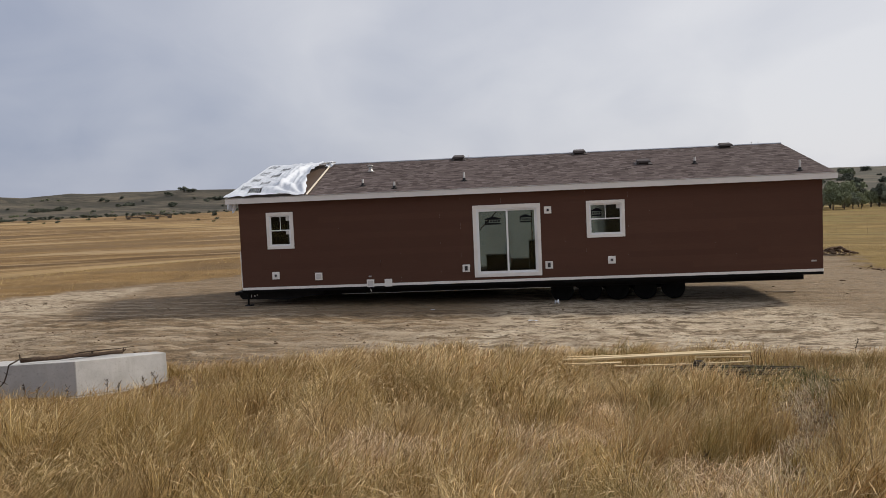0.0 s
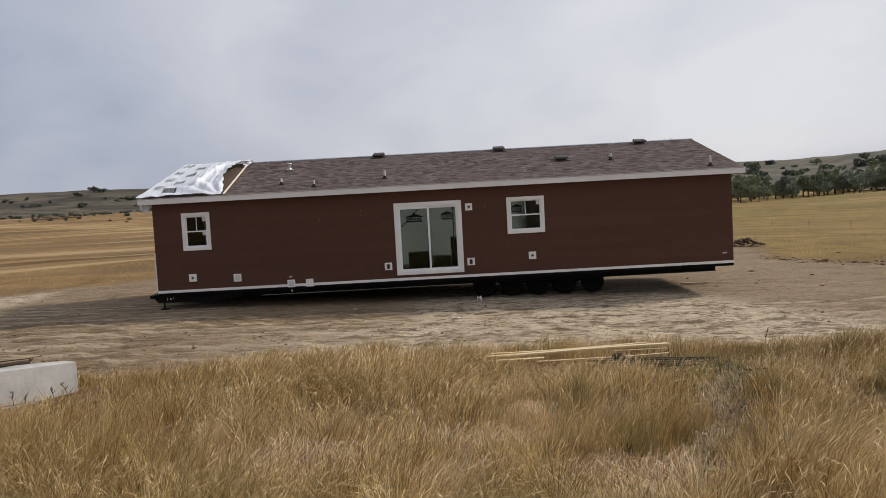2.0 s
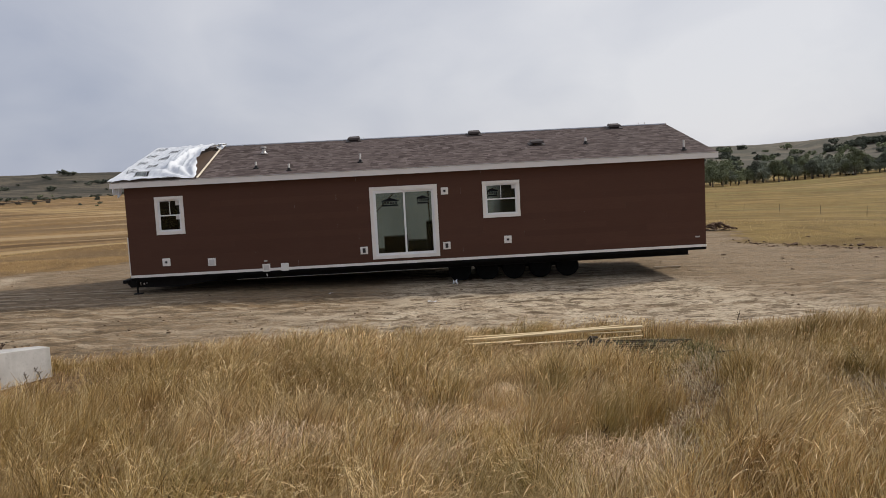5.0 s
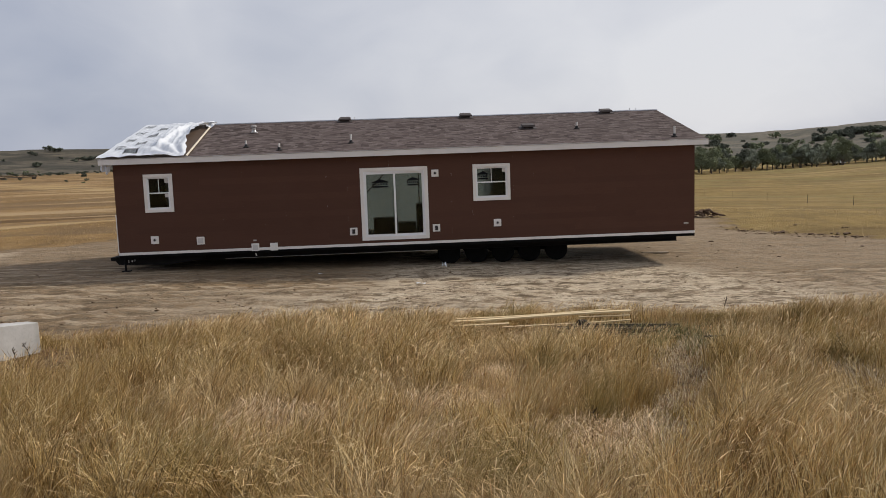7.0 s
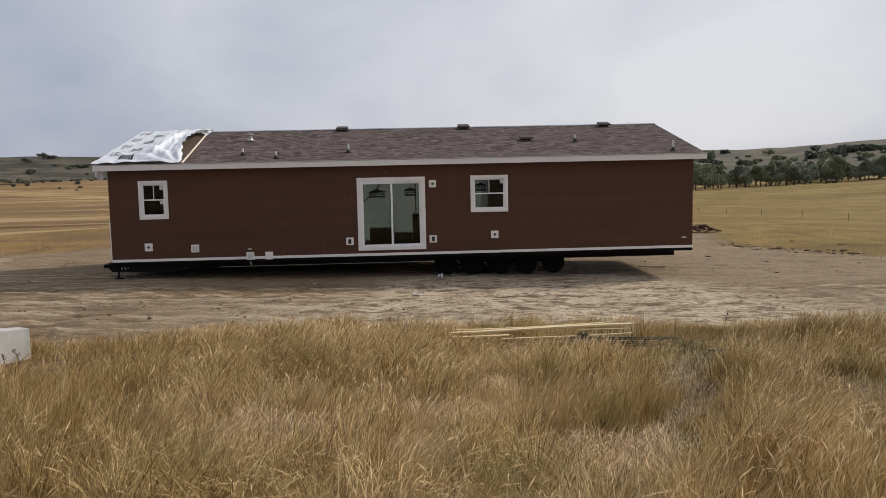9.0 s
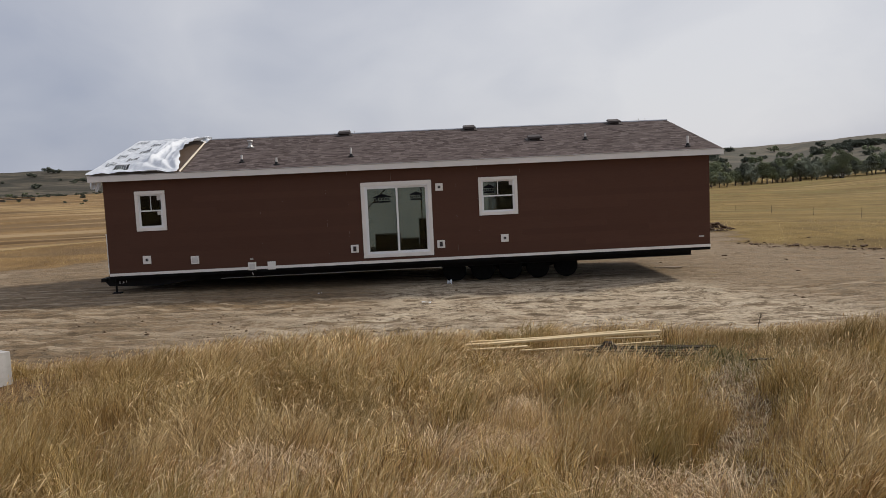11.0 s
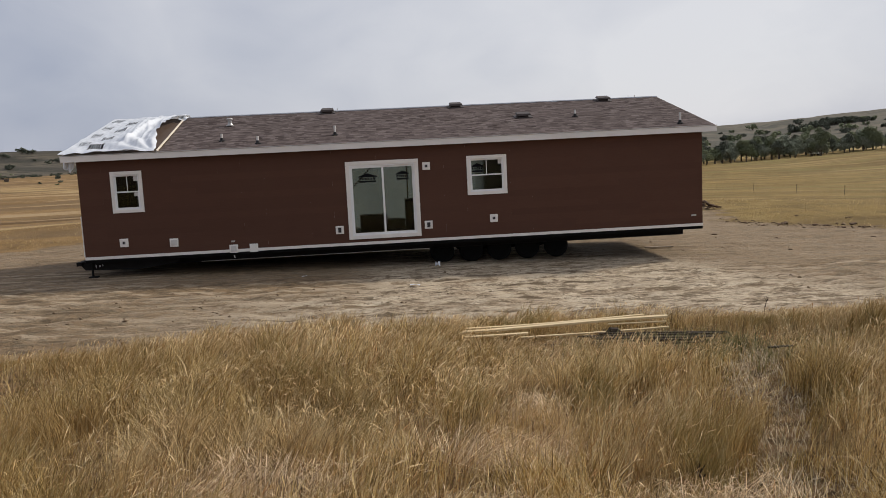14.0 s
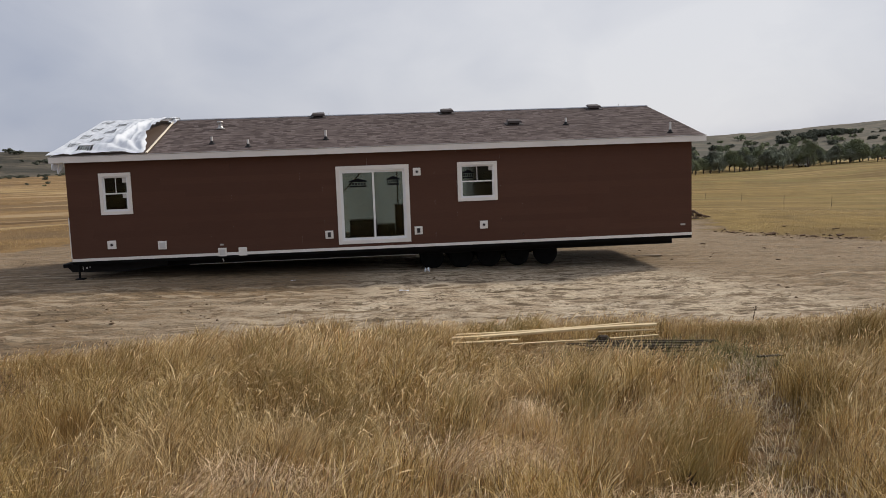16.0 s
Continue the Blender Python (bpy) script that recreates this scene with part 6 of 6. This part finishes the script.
def set_tree(az, d, kind, s):
    x, y = polar(az, d)
    m = Matrix.LocRotScale((x, y, ground_z(x, y) - 0.1), Euler((0, 0, tree_rng.uniform(0, 6.28))), (s, s, s * tree_rng.uniform(0.9, 1.1)))
    if kind not in tree_base:
        tree_base.append(kind)
        sd, h, sp, leaf = TREE_KINDS[kind]
        made[kind] = make_tree(sd, h, sp, leaf, m)
    else:
        copy_thing(made[kind], Matrix.LocRotScale(m.translation, m.to_quaternion(), None) @ Matrix.Scale(s / made[kind].scale[0], 4))


made = {}
az = 19.6
while az < 37.5:
    for row in range(3):
        d = 248 + (az - 20) * 4.2 + row * 12 + tree_rng.uniform(-6, 8)
        set_tree(az + tree_rng.uniform(-0.3, 0.3), d, tree_rng.choice([0, 1, 2, 3, 4, 1, 0]), tree_rng.uniform(0.6, 1.08))
    az += tree_rng.uniform(0.4, 0.66)

made_bush = {}


def set_bush(x, y, s, kind):
    z = ground_z(x, y) - 0.15
    rot = tree_rng.uniform(0, 6.28)
    if kind not in made_bush:
        made_bush[kind] = make_bush(600 + kind, 1.0, (M_LEAF_C, M_LEAF_A, M_LEAF_C)[kind], Matrix.LocRotScale((x, y, z), Euler((0, 0, rot)), (s, s, s)))
    else:
        copy_thing(made_bush[kind], Matrix.LocRotScale((x, y, z), Euler((0, 0, rot)), None) @ Matrix.Scale(s / made_bush[kind].scale[0], 4))


for x, y, s, k in ((-306, 482, 3.3, 0), (-303, 486, 2.8, 0), (-301, 490, 2.7, 0), (-296, 487, 3.4, 0), (-286, 478, 2.3, 1), (-388, 583, 3.0, 0), (-417, 679, 2.4, 1), (-416, 686, 2.6, 1), (-408, 690, 2.5, 1), (-360, 713, 4.3, 0), (-314, 748, 7.7, 0), (-307, 741, 5.4, 0), (-302, 740, 5.4, 1), (-322, 729, 5.4, 1), (-315, 722, 4.3, 1), (-206, 411, 1.5, 0), (-200, 415, 1.7, 0), (-194, 406, 1.5, 0), (-179, 389, 1.8, 0), (-147, 364, 1.6, 0), (-139, 367, 1.9, 0), (-129, 336, 1.3, 1), (-340, 520, 2.5, 1), (-341, 515, 2.5, 1), (-366, 697, 4.3, 1), (-373, 700, 5.4, 1), (-285, 702, 3.1, 1), (-329, 693, 3.1, 1), (-294, 534, 1.7, 1), (-280, 538, 1.8, 1), (-322, 561, 1.8, 1), (-238, 546, 2.0, 1)):
    set_bush(x, y, s * 0.55, 0 if s > 3 else k)
# scrub between the tree belt and the eastern hill
for n in range(120):
    az = tree_rng.uniform(18.5, 36)
    x, y = polar(az, tree_rng.uniform(400, 640))
    set_bush(x, y, tree_rng.uniform(1.5, 3.2) * (1.25 - 0.02 * (az - 18)), tree_rng.choice([0, 1, 1, 2]))
# brush on the far slopes
for n in range(90):
    az = tree_rng.choice([tree_rng.uniform(-36, -8), tree_rng.uniform(15, 37)])
    d = tree_rng.uniform(480, 820)
    x, y = polar(az, d)
    set_bush(x, y, tree_rng.uniform(0.7, 1.7), tree_rng.choice([0, 1, 1, 2]))
# brush belt along the foot of the hills, too far off to tell bush from bush
def brush_belt(count):
    src = next(c for c in made_bush[0].children if c.name.startswith("foliage")).data
    base = np.array([tuple(v.co) for v in src.vertices])
    quads = np.array([tuple(p.vertices) for p in src.polygons])
    verts, faces = [], []
    for n in range(count):
        x, y = polar(tree_rng.uniform(-37, -6), tree_rng.uniform(545, 600))
        size, turn = tree_rng.uniform(0.7, 1.8), tree_rng.uniform(0, 6.28)
        c, q = math.cos(turn), math.sin(turn)
        put = np.stack([x + size * (c * base[:, 0] - q * base[:, 1]), y + size * (q * base[:, 0] + c * base[:, 1]), ground_z(x, y) - 0.15 + size * base[:, 2]], 1)
        faces.append(quads + n * len(base))
        verts.append(put)
    tagged(raw("creek_brush", np.concatenate(verts), np.concatenate(faces), M_LEAF_C), "belt of dark low brush along the far creek", "brush", kind="stuff")


brush_belt(190)
# thickets in the folds of the western hills
for az, d, wide, n in ((-31.0, 690, 1.0, 16), (-26.3, 700, 0.7, 9), (-23.6, 660, 0.3, 5), (-35.5, 650, 0.9, 10), (-20.5, 760, 0.8, 9), (-18.0, 640, 0.6, 8)):
    for i in range(n):
        x, y = polar(az + wide * tree_rng.uniform(-1, 1), d + tree_rng.uniform(-12, 12))
        set_bush(x, y, tree_rng.uniform(1.6, 3.4), 0)
# hedgerow up the far slope
for n in range(52):
    k = n / 51
    az = 27.0 + 6.0 * k + tree_rng.uniform(-0.08, 0.08)
    d = 580 + 24 * k + 125 * max(0, (k - 0.7) / 0.3) + tree_rng.uniform(-5, 5)
    x, y = polar(az, d)
    set_bush(x, y, tree_rng.uniform(2.4, 3.6) if k < 0.6 else tree_rng.uniform(1.4, 2.2), tree_rng.choice([0, 2, 0]))


# ---------- fence across the field ----------
def build_fence():
    f = thing("wire_fence", "row of thin dark fence posts across the dry field", "fence", pose(42.5, 45, ground_z(42.5, 45)))
    c = Vector((42.5, 45, ground_z(42.5, 45)))
    for x, y in ((38.8, 16.0), (39.6, 24.5), (40.6, 33.5), (41.5, 42.1), (43.6, 54.4), (47.0, 71.4), (50.5, 90.0), (54.0, 108.0)):
        z = ground_z(x, y)
        bm = bmesh.new()
        tube(bm, [Vector((x, y, z - 0.2)) - c, Vector((x + 0.03, y, z + 0.72)) - c], [0.017, 0.014], 6)
        part("post", bm, M_TRUNK, f)


build_fence()


def build_bridge():
    """A low farm bridge over the creek, with its banks dark below it."""
    a, b = Vector((-204.8, 406, 0)), Vector((-183.9, 417.7, 0))
    zd = -2.5
    d = b - a
    m = Matrix.Translation((a.x, a.y, zd)) @ d.to_track_quat("X", "Z").to_matrix().to_4x4()
    t = thing("farm_bridge", "low dark farm bridge over the far creek", "bridge", m)
    part("deck", boxes((0, d.length, -2.2, 2.2, -0.35, 0.2), bevel=0.05), M_TRUNK, t)
    for k in (0.06, 0.36, 0.68, 0.95):
        x = d.length * k
        g = ground_z(a.x + d.x * k, a.y + d.y * k) - zd - 0.5
        part("pier", boxes((x - 0.9, x + 0.9, -2.0, 2.0, g, -0.352), bevel=0.05), M_TRUNK, t)
    for s in (-2.15, 2.05):
        part("rail", boxes((0, d.length, s, s + 0.1, 0.5, 0.75)), M_OLDWOOD, t)
        for k in range(9):
            x = 0.3 + (d.length - 0.6) * k / 8
            part("rail_post", boxes((x - 0.1, x + 0.1, s + 0.005, s + 0.095, 0.2, 0.5)), M_OLDWOOD, t)


build_bridge()


def build_trailer():
    x, y = polar(28.3, 286)
    t = thing("farm_trailer", "small white farm trailer parked under the far trees", "trailer", pose(x, y, ground_z(x, y), 0, 0, 25))
    part("body", boxes((-2.4, 2.4, -1, 1, 0.6, 2.0), bevel=0.1), M_VINYL, t)
    for wx in (-0.6, 0.5):
        for wy in (-1.05, 1.05):
            bm = bmesh.new()
            lathe(bm, [(0.1, -0.1), (0.35, -0.1), (0.36, 0.1), (0.1, 0.1)], 14, "Y", (wx, wy, 0.36))
            part("wheel", bm, M_RUBBER, t)
    bm = bmesh.new()
    tube(bm, [(2.4, 0, 0.65), (3.5, 0, 0.5)], [0.06, 0.05], 6)
    part("drawbar", bm, M_STEEL, t)
    for az, d, turn in ((26.6, 300, 80), (32.9, 338, 10)):
        x, y = polar(az, d)
        copy_thing(t, pose(x, y, ground_z(x, y), 0, 0, turn))


build_trailer()
build_siding()
